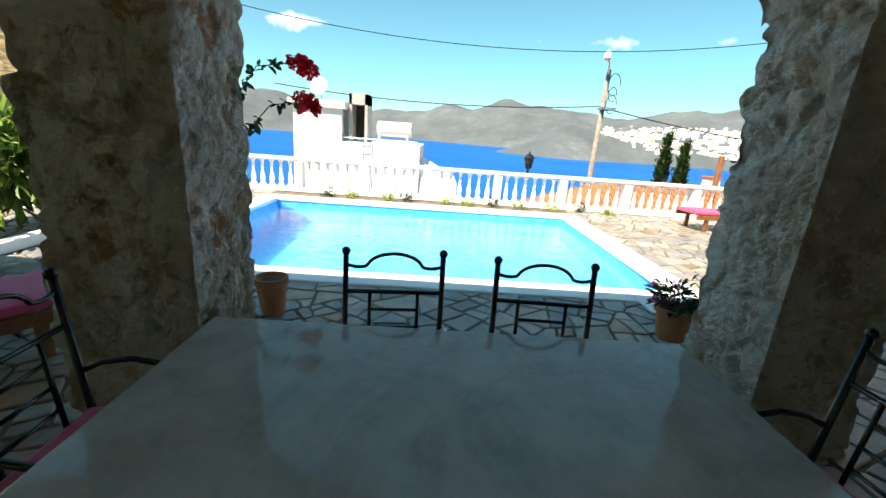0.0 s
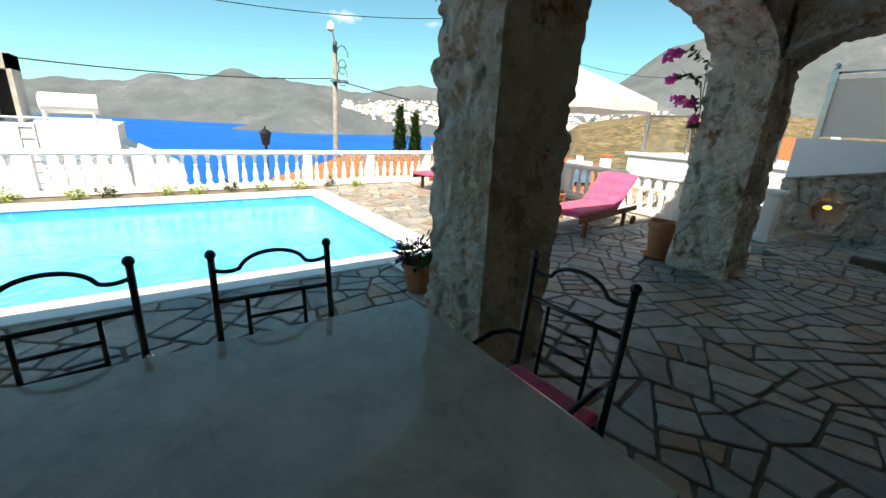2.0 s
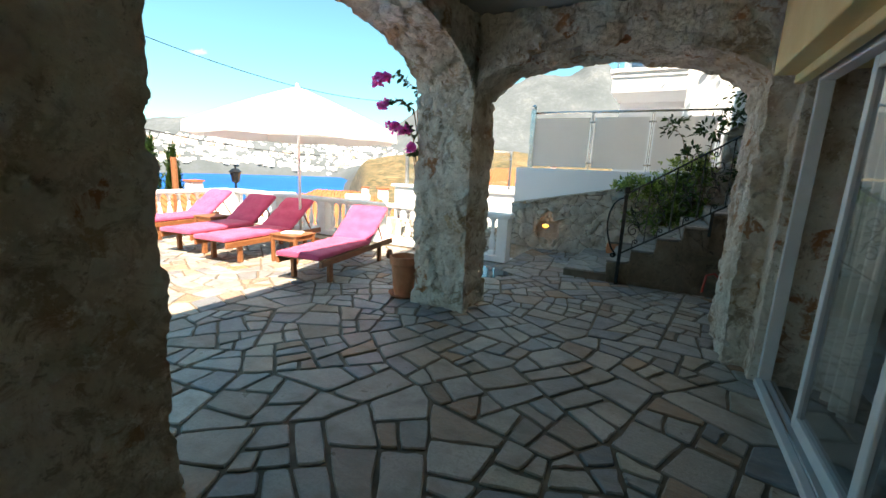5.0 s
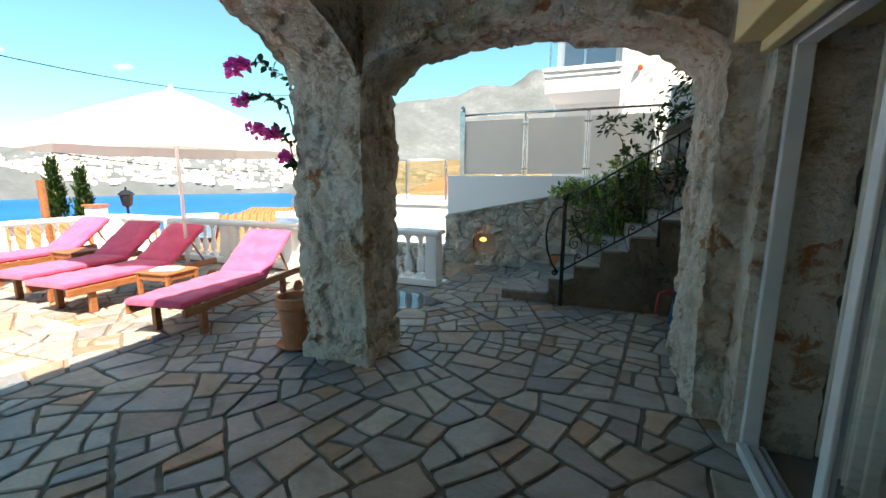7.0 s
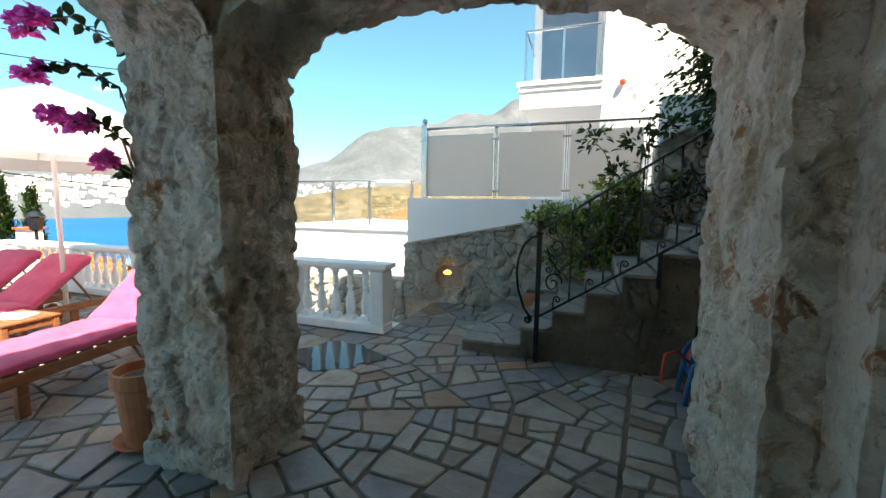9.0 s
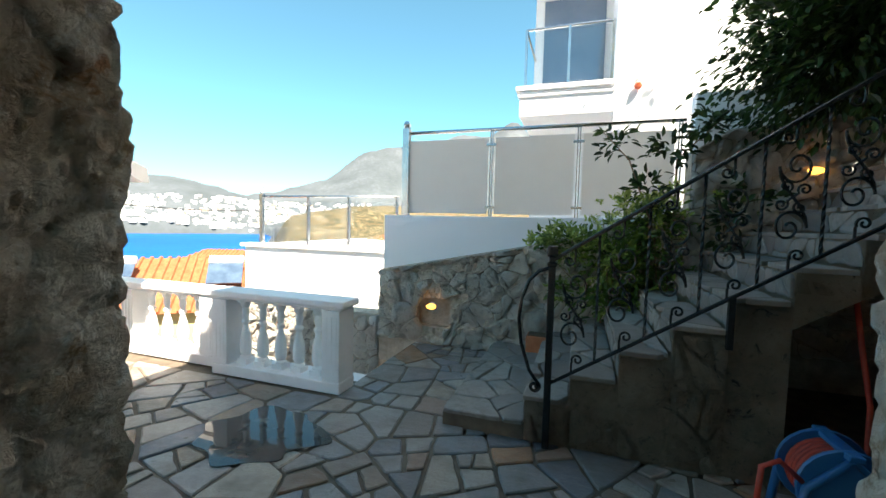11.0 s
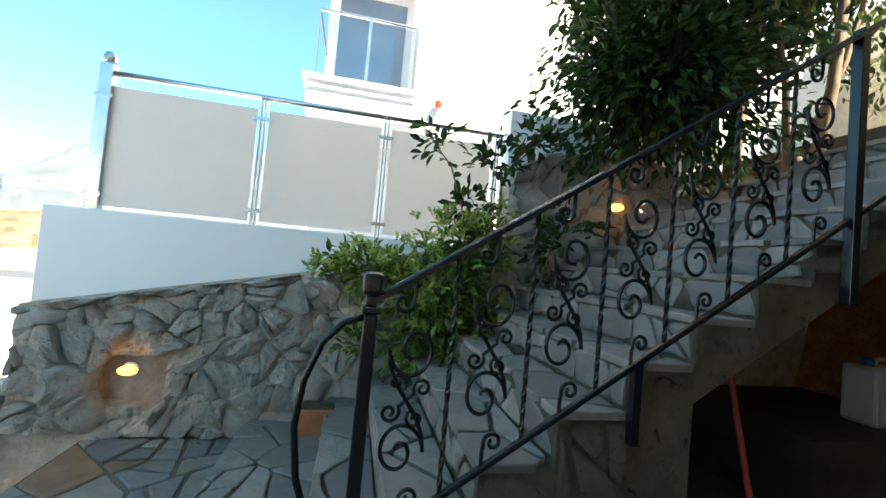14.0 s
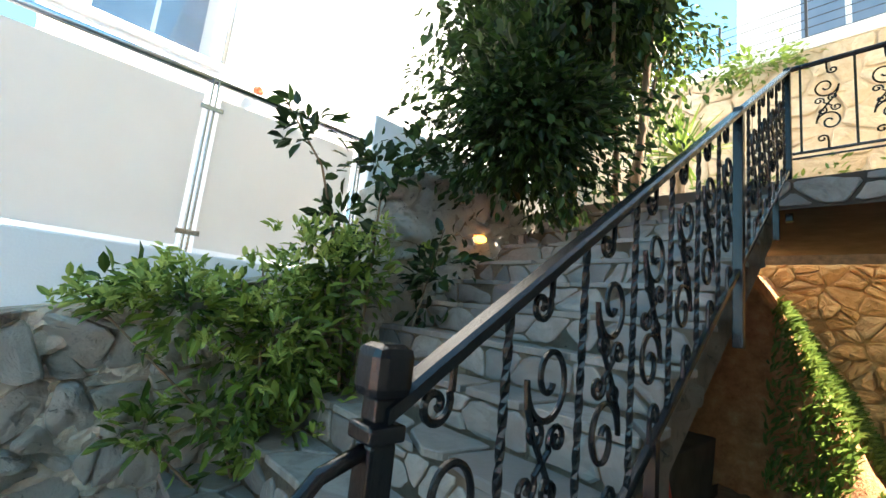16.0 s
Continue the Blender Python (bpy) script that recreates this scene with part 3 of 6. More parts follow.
# ---- pool ----
bm = bmesh.new()
x0, x1, y0, y1 = POOL
box(bm, x0 - 0.25, x1 + 0.25, y0 - 0.25, y1 + 0.25, -1.7, -1.5)
for r in ((x0 - 0.25, x0, y0 - 0.25, y1 + 0.25), (x1, x1 + 0.25, y0 - 0.25, y1 + 0.25), (x0, x1, y0 - 0.25, y0), (x0, x1, y1, y1 + 0.25)):
    box(bm, *r, -1.5, -0.055)
pool = tagged(finish("swimming_pool", bm, M_POOL, bevel=0.01), "rectangular swimming pool lined with light blue tiles, full", "swimming pool")
for r in ((x0 - 0.32, x0 + 0.02, y0 - 0.32, y1 + 0.34), (x1 - 0.02, x1 + 0.34, y0 - 0.32, y1 + 0.34), (x0 + 0.024, x1 - 0.024, y0 - 0.32, y0 + 0.02), (x0 + 0.024, x1 - 0.024, y1 - 0.02, y1 + 0.34)):
    part("coping", boxes((*r, -0.055, 0.012)), M_WHITE, pool, "white stone coping", bevel=0.012)
bm = bmesh.new()
bm.faces.new([bm.verts.new(p) for p in ((x0, y0, -0.14), (x1, y0, -0.14), (x1, y1, -0.14), (x0, y1, -0.14))])
surface = part("water_surface", bm, M_WATER, pool, "clear rippled pool water")
surface.visible_shadow = False
bm = boxes((-2.62, -2.22, 2.28, 2.62, 0.0, 0.022))
tagged(finish("skimmer_lid", bm, M_WHITE, bevel=0.006), "white square skimmer cover let into the paving", "pool cover")

# ---- porch pillars and arches ----
PX0, PX1, SPRING, CEIL = -1.05, -0.42, 2.19, 2.86


def pillar(name, x0, x1, y0, y1, z1, seed, label):
    bm = bmesh.new()
    rough_box(bm, x0 + 0.01, x1 - 0.01, y0 + 0.01, y1 - 0.01, -0.02, z1, 0.021, 0.026, seed)
    return structure(name, bm, M_PILLAR, label)


pillar("pillar_1", PX0, PX1, -1.62, -0.93, CEIL, 1, "square porch pillar of plastered rubble stone")
pillar("pillar_2", PX0, PX1, 1.81, 2.43, CEIL, 2, "square porch pillar of plastered rubble stone")
pillar("pillar_3", PX0, PX1, 5.24, 5.80, CEIL, 3, "square porch pillar of plastered rubble stone")
pillar("pillar_4", 1.83, 2.45, 5.41, 6.42, CEIL, 4, "rough stone pier beside the glass door")


def arch(name, a, b, front, back, rise, seed, label):
    """A masonry arch between two piers. a, b: where it springs; front, back: plan points of its two faces at a and at b, as (x, y)."""
    bm = bmesh.new()
    n, m, kk = 110, 26, 16
    grid = {}
    for i in range(n + 1):
        s = i / n
        fx, fy = front[0][0] + (front[1][0] - front[0][0]) * s, front[0][1] + (front[1][1] - front[0][1]) * s
        bx, by = back[0][0] + (back[1][0] - back[0][0]) * s, back[0][1] + (back[1][1] - back[0][1]) * s
        low = SPRING + rise * (max(0.0, 1 - (2 * s - 1) ** 2) ** 0.62)
        ring = [(0, j / kk) for j in range(kk + 1)] + [(j / m, 1) for j in range(1, m + 1)] + [(1, 1 - j / kk) for j in range(1, kk + 1)] + [(1 - j / m, 0) for j in range(1, m)]
        grid[i] = [bm.verts.new((fx + (bx - fx) * u, fy + (by - fy) * u, low + (CEIL - low) * v)) for u, v in ring]
    c = len(grid[0])
    for i in range(n):
        for j in range(c):
            bm.faces.new((grid[i][j], grid[i][(j + 1) % c], grid[i + 1][(j + 1) % c], grid[i + 1][j]))
    bm.faces.new(grid[0]), bm.faces.new(grid[n][::-1])
    bmesh.ops.recalc_face_normals(bm, faces=bm.faces)
    chip(bm, 0, 0, 0.026, seed)
    return structure(name, bm, M_PILLAR, label)


for i, (ya, yb) in enumerate(((-0.93, 1.81), (2.43, 5.24), (-5.0, -1.62))):
    arch(f"arch_{i + 1}", ya, yb, ((PX1 - 0.006, ya), (PX1 - 0.006, yb)), ((PX0 + 0.006, ya), (PX0 + 0.006, yb)), 0.46, 5 + i, "rubble stone arch between porch pillars")
arch("arch_4", 0, 1, ((PX1, 5.25), (1.86, 5.44)), ((PX1, 5.79), (1.86, 6.38)), 0.34, 9, "wide rubble stone arch at the end of the porch")

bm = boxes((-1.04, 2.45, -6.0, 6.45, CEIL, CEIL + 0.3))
structure("ceiling", bm, M_CEIL, "plain pale plastered porch ceiling, darkened in colour for shade")
# upper storey is out of view, sized for the shade it casts
bm = boxes((1.35, 6.0, -6.0, 6.4, CEIL + 0.3, 7.6))
structure("wall_upper", bm, M_YELLOW, "upper storey wall of the house")
# unseen overhang, added only to shade the screen and white wall
structure("eave", boxes((1.35, 6.0, 6.403, 7.5, 7.42, 7.6)), M_RENDER, "unseen slab added above the house end to shade the screen")
bm = boxes((1.83, 2.02, -6.0, 5.3, 2.2, CEIL), (1.95, 2.02, -6.0, 5.3, 2.14, 2.2))
structure("trim_lintel", bm, M_YELLOW, "yellow rendered beam over the glass doors", bevel=0.01)
# house wall behind the porch, with the door opening from y 1.9 to 5.2
bm = boxes((2.02, 2.35, -6.0, 1.9, 0, CEIL), (2.02, 2.35, 1.9, 5.2, 2.2, CEIL))
structure("wall_house", bm, M_YELLOW, "yellow rendered house wall behind the porch")
bm = bmesh.new()
rough_box(bm, 2.0, 2.4, 5.2, 5.43, -0.02, CEIL, 0.03, 0.012, 6)
structure("wall_pier", bm, M_PILLAR, "strip of rough stone between the pier and the glass door")
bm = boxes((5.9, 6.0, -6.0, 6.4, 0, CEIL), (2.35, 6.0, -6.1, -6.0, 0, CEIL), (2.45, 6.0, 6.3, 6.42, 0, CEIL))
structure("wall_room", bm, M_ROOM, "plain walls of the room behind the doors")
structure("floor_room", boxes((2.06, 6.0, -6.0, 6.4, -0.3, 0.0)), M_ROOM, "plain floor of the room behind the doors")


def sliding_door():
    d = thing("sliding_door", pose(2.09, 3.55, 0), "white framed sliding glass door, partly open", "door")
    part("outer_frame", boxes((-0.035, 0.045, 1.60, 1.65, 0, 2.2), (-0.035, 0.045, -1.65, -1.60, 0, 2.2), (-0.035, 0.045, -1.60, 1.60, 2.13, 2.2), (-0.06, 0.07, -1.60, 1.60, 0, 0.05)), M_FRAME, d, bevel=0.006)
    for k, (off, xx) in enumerate(((-0.78, -0.03), (0.16, 0.02))):
        leaf = part("door_leaf", boxes((xx, xx + 0.045, off - 0.8, off - 0.735, 0.06, 2.12), (xx, xx + 0.045, off + 0.735, off + 0.8, 0.06, 2.12), (xx, xx + 0.045, off - 0.735, off + 0.735, 0.06, 0.14), (xx, xx + 0.045, off - 0.735, off + 0.735, 2.05, 2.12)), M_FRAME, d, bevel=0.005)
        pane = part("pane", boxes((xx + 0.018, xx + 0.026, off - 0.735, off + 0.735, 0.14, 2.05)), M_GLASS, leaf)
        pane.visible_shadow = False
    part("track", boxes((-0.02, -0.012, -1.56, 1.56, 0.05, 0.065), (0.03, 0.038, -1.56, 1.56, 0.05, 0.065)), M_STEEL, d)
    return d


sliding_door()


def curtain(y0, y1, folds, material, label):
    bm = bmesh.new()
    rows = []
    n = folds * 8
    for i in range(n + 1):
        y = y0 + (y1 - y0) * i / n
        x = 2.42 + 0.035 * math.sin(i * 2 * math.pi / 8) + 0.012 * math.sin(i * 0.37)
        rows.append([bm.verts.new((x + dx, y, z)) for dx, z in ((0, 0.06), (0.004, 1.2), (-0.01, 2.3), (-0.004, 2.3), (0.01, 1.2), (0.006, 0.06))])
    for a, b in zip(rows, rows[1:]):
        for q in range(6):
            bm.faces.new((a[q], b[q], b[(q + 1) % 6], a[(q + 1) % 6]))
    return tagged(finish("curtain", bm, material, smooth=True), label, "curtain")


curtain(4.72, 5.16, 6, M_SHEER, "cream curtain gathered at the side of the glass door")
curtain(2.0, 3.3, 14, M_CURTAIN, "dark brown pleated curtain drawn behind the glass door")


def bed_end():
    """White board with a scalloped top edge between two posts, along y."""
    e = thing("bed_footboard", pose(2.62, 4.55, 0), "white painted wooden bed footboard with a scalloped top", "bed")
    top = [(0.9 * i / 24, 0.86 + 0.10 * abs(math.cos(math.pi * 1.5 * i / 24)) ** 0.7) for i in range(25)]
    b = bmesh.new()
    extrude(b, [(0, 0.12)] + top + [(0.9, 0.12)], "x", -0.015, 0.015)
    part("board", b, M_PVC, e, bevel=0.004)
    for y in (-0.03, 0.93):
        part("post", boxes((-0.03, 0.03, y - 0.03, y + 0.03, 0, 1.02)), M_PVC, e, bevel=0.008)


bed_end()

# ---- balustrades ----
BALUSTER = [(0.052, 0.0), (0.052, 0.06), (0.036, 0.075), (0.05, 0.10), (0.056, 0.16), (0.046, 0.24), (0.028, 0.31), (0.024, 0.34), (0.036, 0.355), (0.036, 0.375), (0.024, 0.39), (0.034, 0.44), (0.03, 0.49), (0.042, 0.51), (0.045, 0.54), (0.045, 0.56)]


def balustrade(name, length, posts, m, label, top=0.76, base=0.1):
    """A balustrade along its own x axis, with posts at the given places."""
    b = thing(name, m, label, "balustrade")
    part("plinth", boxes((0, length, -0.12, 0.12, 0, base)), M_WHITE, b, bevel=0.01)
    part("handrail", boxes((-0.04, length + 0.04, -0.13, 0.13, top - 0.06, top), (0, length, -0.1, 0.1, top - 0.085, top - 0.06)), M_WHITE, b, bevel=0.012)
    proto = None
    bm = bmesh.new()
    s = (top - 0.085 - base) / 0.56
    lathe(bm, [(r, z * s) for r, z in BALUSTER], 12)
    box(bm, -0.055, 0.055, -0.055, 0.055, 0, 0.05), box(bm, -0.048, 0.048, -0.048, 0.048, 0.535 * s, 0.56 * s)
    for p in posts:
        q = bmesh.new()
        box(q, p - 0.085, p + 0.085, -0.115, 0.115, base, top - 0.085)
        post = part("post", q, M_WHITE, b, bevel=0.006)
        for g in (-0.045, 0.0, 0.045):
            part("flute", boxes((p + g - 0.012, p + g + 0.012, -0.118, 0.118, base + 0.06, top - 0.14)), M_WHITE, post)
    for a, c in zip(posts, posts[1:]):
        n = max(1, round((c - a) / 0.205) - 1)
        for i in range(n):
            x = a + (c - a) * (i + 1) / (n + 1)
            if proto is None:
                proto = part("baluster", bm, M_WHITE, b, smooth=False)
                proto.location = (x, 0, base)
            else:
                o = new("baluster", proto.data)
                o.parent, o.location = b, (x, 0, base)
    return b


balustrade("balustrade", 1.38, [0.09, 1.29], pose(-2.24, 7.86, 0), "white cast stone balustrade section at the terrace exit", 0.79)
balustrade("balustrade", 5.6, [0.1, 1.55, 3.0, 4.4, 5.5], pose(-7.95, 7.98, 0), "white cast stone balustrade behind the sun loungers")
balustrade("balustrade", 13.9, [0.1, 1.55, 3.0, 4.5, 6.0, 7.5, 9.0, 10.5, 12.1, 13.75], pose(-8.08, -5.95, 0, 0, 0, 90), "long white cast stone balustrade along the pool terrace")

# ---- stone wall, white wall and glass screen by the stairs ----
WALL_TOP = [(-4.5, 0.25), (-1.4, 0.28), (-1.4, 0.86), (0.5, 1.24), (2.0, 1.66), (2.0, 2.22), (2.3, 2.42), (3.2, 2.5), (3.9, 2.42), (5.2, 2.9)]
NICHE = (-0.88, -0.46, 0.20, 0.54)
bm = bmesh.new()
for (xa, za), (xb, zb) in zip(WALL_TOP, WALL_TOP[1:]):
    if xb <= xa:
        continue
    foot, deep = (-4.0 if xa < -1.4 else -0.3), (9.62 if -1.5 < xa < 2.0 else 9.78)
    if xa == -1.4:
        at = lambda x: za + (zb - za) * (x - xa) / (xb - xa)
        n0, n1, m0, m1 = NICHE
        for p, q, lo, hi in ((xa, n0, None, None), (n0, n1, None, m0), (n0, n1, m1, None), (n1, xb, None, None)):
            extrude(bm, [(p, foot if lo is None else lo), (q, foot if lo is None else lo), (q, at(q) if hi is None else hi), (p, at(p) if hi is None else hi)], "y", 9.5, deep)
        box(bm, n0, n1, 9.605, 9.622, m0, m1)
    else:
        extrude(bm, [(xa, foot), (xb, foot), (xb, zb), (xa, za)], "y", 9.5, deep)
wall_stair = structure("wall_stone", bm, M_MORTAR, "rubble stone garden wall beside the stairs")
wall_high = structure("wall_stone_high", boxes((4.2, 5.2, 9.44, 9.5, -0.3, 2.3)), M_MORTAR, "taller rubble stone wall under the tree")
bm = boxes((-1.42, 2.05, 9.63, 9.85, 0.6, 1.55))
structure("wall_white", bm, M_RENDER, "low white rendered wall above the stone wall", bevel=0.01)
bm = boxes((2.07, 6.0, 9.8, 10.0, 0.6, 2.88))
structure("wall_white_corner", bm, M_RENDER, "white rendered corner wall under the tree", bevel=0.01)


def screen(name, xs, y, z0, z1, mat, label, first_taller=True):
    s = thing(name, pose(xs[0], y, z0), label, "glass railing")
    span = xs[-1] - xs[0]
    rail = bmesh.new()
    rod(rail, [(-0.02, 0, z1 - z0), (span + 0.05, 0, z1 - z0)], 0.022, 12)
    part("handrail", rail, M_STEEL, s, smooth=True)
    for i, x in enumerate(xs):
        u = x - xs[0]
        p = bmesh.new()
        if i == 0 and first_taller:
            box(p, u - 0.045, u + 0.045, -0.04, 0.04, 0, z1 - z0 + 0.06)
            lathe(p, [(0.02, 0), (0.045, 0.03), (0.05, 0.06), (0.03, 0.1), (0.005, 0.11)], 12, (u, 0, z1 - z0 + 0.05))
        else:
            box(p, u - 0.02, u - 0.008, -0.03, 0.03, 0, z1 - z0), box(p, u + 0.008, u + 0.02, -0.03, 0.03, 0, z1 - z0)
        for dz in (0.1, z1 - z0 - 0.2):
            box(p, u - 0.06, u + 0.06, -0.042, -0.03, dz, dz + 0.03)
        part("post", p, M_STEEL, s, bevel=0.003)
    for a, c in zip(xs, xs[1:]):
        pane = part("panel", boxes((a - xs[0] + 0.045, c - xs[0] - 0.045, -0.006, 0.006, 0.035, z1 - z0 - 0.1)), mat, s)
        if mat is M_GLASS:
            pane.visible_shadow = False
    return s


screen("privacy_screen", [-1.17, -0.06, 0.93, 1.93], 9.74, 1.55, 2.59, M_FROST, "steel railing with frosted grey panels on a white wall")
screen("glass_screen", [-5.63, -4.43, -3.46, -2.4], 12.1, 0.9, 1.95, M_GLASS, "steel railing with clear glass panels on the neighbouring terrace")
bm = boxes((-6.1, -1.2, 11.95, 12.3, 0.86, 0.93))
structure("trim_coping", bm, M_RENDER, "flat white coping of the neighbouring terrace wall")
bm = boxes((-6.0, -1.2, 12.0, 12.25, -5, 0.86), (-1.42, -1.2, 9.85, 12.0, -5, 0.9), (-6.0, -5.8, 12.25, 17, -5, 0.9), (-5.8, -1.2, 12.25, 17, -0.5, 0.86))
structure("wall_neighbour", bm, M_RENDER, "white rendered terrace wall of the neighbouring house")


def neighbour_house():
    h = thing("white_house", pose(1.4, 12, 0), "large white rendered house with a glazed balcony", "house")
    part("wall", boxes((0, 9, 0, 8, -5, 11), (-1.45, 0, 1.5, 8, -5, 11)), M_RENDER, h)
    bal = part("balcony", boxes((-1.5, 0, 0.0, 1.5, 3.3, 3.72)), M_RENDER, h, bevel=0.01)
    part("moulding", boxes((-1.56, 0.0, -0.06, 1.5, 3.72, 3.8)), M_RENDER, bal, bevel=0.01)
    part("moulding", boxes((-1.53, 0.0, -0.03, 1.5, 3.62, 3.66)), M_RENDER, bal, bevel=0.01)
    part("balcony_roof", boxes((-1.5, 0.0, 0.0, 1.5, 6.1, 6.3)), M_RENDER, h)
    r = bmesh.new()
    rod(r, [(-1.42, 1.4, 4.75), (-1.42, 0.06, 4.75), (-0.03, 0.06, 4.75)], 0.022, 8)
    rail = part("balcony_rail", r, M_STEEL, h)
    for x in (-1.42, -0.72, -0.05):
        part("post", boxes((x - 0.02, x + 0.02, 0.04, 0.08, 3.8, 4.75)), M_STEEL, rail)
    for a, c in ((-1.4, -0.74), (-0.70, -0.07)):
        part("panel", boxes((a, c, 0.055, 0.062, 3.86, 4.69)), M_GLASS, rail).visible_shadow = False
    w = part("window", boxes((-1.3, -0.1, 1.42, 1.5, 3.85, 5.9)), M_PVC, h)
    part("pane", boxes((-1.27, -0.13, 1.40, 1.42, 3.88, 5.87)), M_DARKGLASS, w)
    bm = bmesh.new()
    lathe(bm, [(0.05, 0), (0.06, 0.04), (0.03, 0.09)], 10)
    bm.transform(pose(0.33, -0.03, 3.66, 90))
    part("wall_lamp", bm, M_ORANGE, h, "small orange wall lamp")
    return h


neighbour_house()

# ---- stairs ----
RUN, RISE, SX, SZ, NSTEP = 0.29, 0.19, 0.68, 0.31, 12
SY0, SY1 = 7.6, 9.46
under = lambda x: -0.02 if x < 1.96 else 0.80 + (x - 1.95) * 0.63
steps = []
for i in range(NSTEP):
    bm = bmesh.new()
    xa, xb, zt = SX + RUN * i, SX + RUN * (i + 1), SZ + RISE * i - 0.03
    extrude(bm, [(xa, under(xa)), (xb, under(xa) if xa < 1.95 else under(xb)), (xb, zt), (xa, zt)], "y", SY0, SY1)
    if i == 0:
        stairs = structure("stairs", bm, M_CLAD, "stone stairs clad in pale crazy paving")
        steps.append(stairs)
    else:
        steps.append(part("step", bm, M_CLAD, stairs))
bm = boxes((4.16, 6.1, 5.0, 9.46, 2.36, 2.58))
structure("slab_landing", bm, M_SHADE_CONC, "landing slab at the top of the stairs")
bm = boxes((0.1, SX, SY0, SY1, -0.02, 0.10))
structure("step_low", bm, M_GROUT, "wide low first step of the stairs")


# ---- marble table and iron chairs ----
def dining_table():
    t = thing("dining_table", pose(0.45, 0.235, 0), "large dining table with a polished pale marble top", "table")
    part("tabletop", boxes((-0.575, 0.575, -0.93, 0.93, 0.738, 0.77)), M_MARBLE, t, "polished veined marble slab", bevel=0.006)
    for x, y in ((-0.4, -0.75), (0.4, -0.75), (0.4, 0.75), (-0.4, 0.75)):
        b = bmesh.new()
        rod(b, [(x * 0.9, y, 0.738), (x * 0.9, y, 0.5), (x, y, 0.12), (x, y, 0)], 0.02, 8)
        part("leg", b, M_IRON, t, smooth=True)
    b = bmesh.new()
    for y in (-0.75, 0.75):
        rod(b, [(-0.38, y, 0.3), (0.38, y, 0.3)], 0.012, 8)
    rod(b, [(0, -0.75, 0.3), (0, 0.75, 0.3)], 0.012, 8)
    part("stretcher", b, M_IRON, t, smooth=True)


dining_table()


def iron_chair(m):
    """Faces its own +x; the back posts stand at x = -0.21 and lean back."""
    c = thing("dining_chair", m, "black wrought iron armchair with a pink seat cushion", "chair", "chairs round the marble table")
    lean = lambda z: -0.17 - max(0.0, z - 0.42) * 0.10
    for y in (-0.22, 0.22):
        b = bmesh.new()
        rod(b, [(-0.20, y, 0), (-0.17, y, 0.42), (lean(0.97), y, 0.97)], 0.0135, 8)
        bmesh.ops.create_uvsphere(b, u_segments=10, v_segments=8, radius=0.021, matrix=pose(lean(0.985), y, 0.985))
        part("back_post", b, M_IRON, c, smooth=True)
        b = bmesh.new()
        rod(b, [(0.22, y, 0), (0.22, y, 0.44)], 0.012, 8)
        part("leg", b, M_IRON, c, smooth=True)
        b = bmesh.new()
        rod(b, [(lean(0.62), y, 0.62), (-0.12, y * 1.05, 0.655), (-0.02, y * 1.1, 0.665), (0.12, y * 1.1, 0.64), (0.24, y * 1.08, 0.655), (0.26, y * 1.08, 0.63), (0.22, y, 0.44)], 0.011, 8)
        part("armrest", b, M_IRON, c, smooth=True)
    b = bmesh.new()
    rod(b, [(lean(0.93), -0.22 + 0.44 * i / 24, 0.925 - 0.012 * math.sin(math.pi * min(1, i / 6 if i < 12 else (24 - i) / 6)) + 0.055 * max(0.0, 1 - ((i - 12) / 6.6) ** 2) ** 0.6) for i in range(25)], 0.0085, 8)
    part("crest_rail", b, M_IRON, c, smooth=True)
    b = bmesh.new()
    rod(b, [(lean(0.80), -0.22, 0.80), (lean(0.80), 0.22, 0.80)], 0.0105, 8)
    part("back_rail", b, M_IRON, c, smooth=True)
    for y in (-0.11, 0.11):
        b = bmesh.new()
        rod(b, [(lean(0.80), y, 0.80), (lean(0.44), y, 0.45)], 0.009, 6)
        part("back_bar", b, M_IRON, c, smooth=True)
    for z in (0.715, 0.63, 0.545):
        b = bmesh.new()
        rod(b, [(lean(z), -0.11, z), (lean(z), 0.11, z)], 0.008, 6)
        part("back_rung", b, M_IRON, c, smooth=True)
    part("seat_frame", boxes((-0.18, 0.23, -0.225, 0.225, 0.425, 0.442)), M_IRON, c, bevel=0.004)
    b = bmesh.new()
    box(b, -0.17, 0.23, -0.21, 0.21, 0.442, 0.49)
    part("cushion", b, M_PINK, c, "pink fabric seat cushion", bevel=0.018)
    return c


chair = iron_chair(pose(-0.205, -0.003, 0, 0, 0, 5.5))
copy_thing(chair, pose(-0.176, 0.655, 0, 0, 0, -2))
copy_thing(chair, pose(0.381, 1.40, 0, 0, 0, -86))
copy_thing(chair, pose(0.28, -0.88, 0, 0, 0, 92))


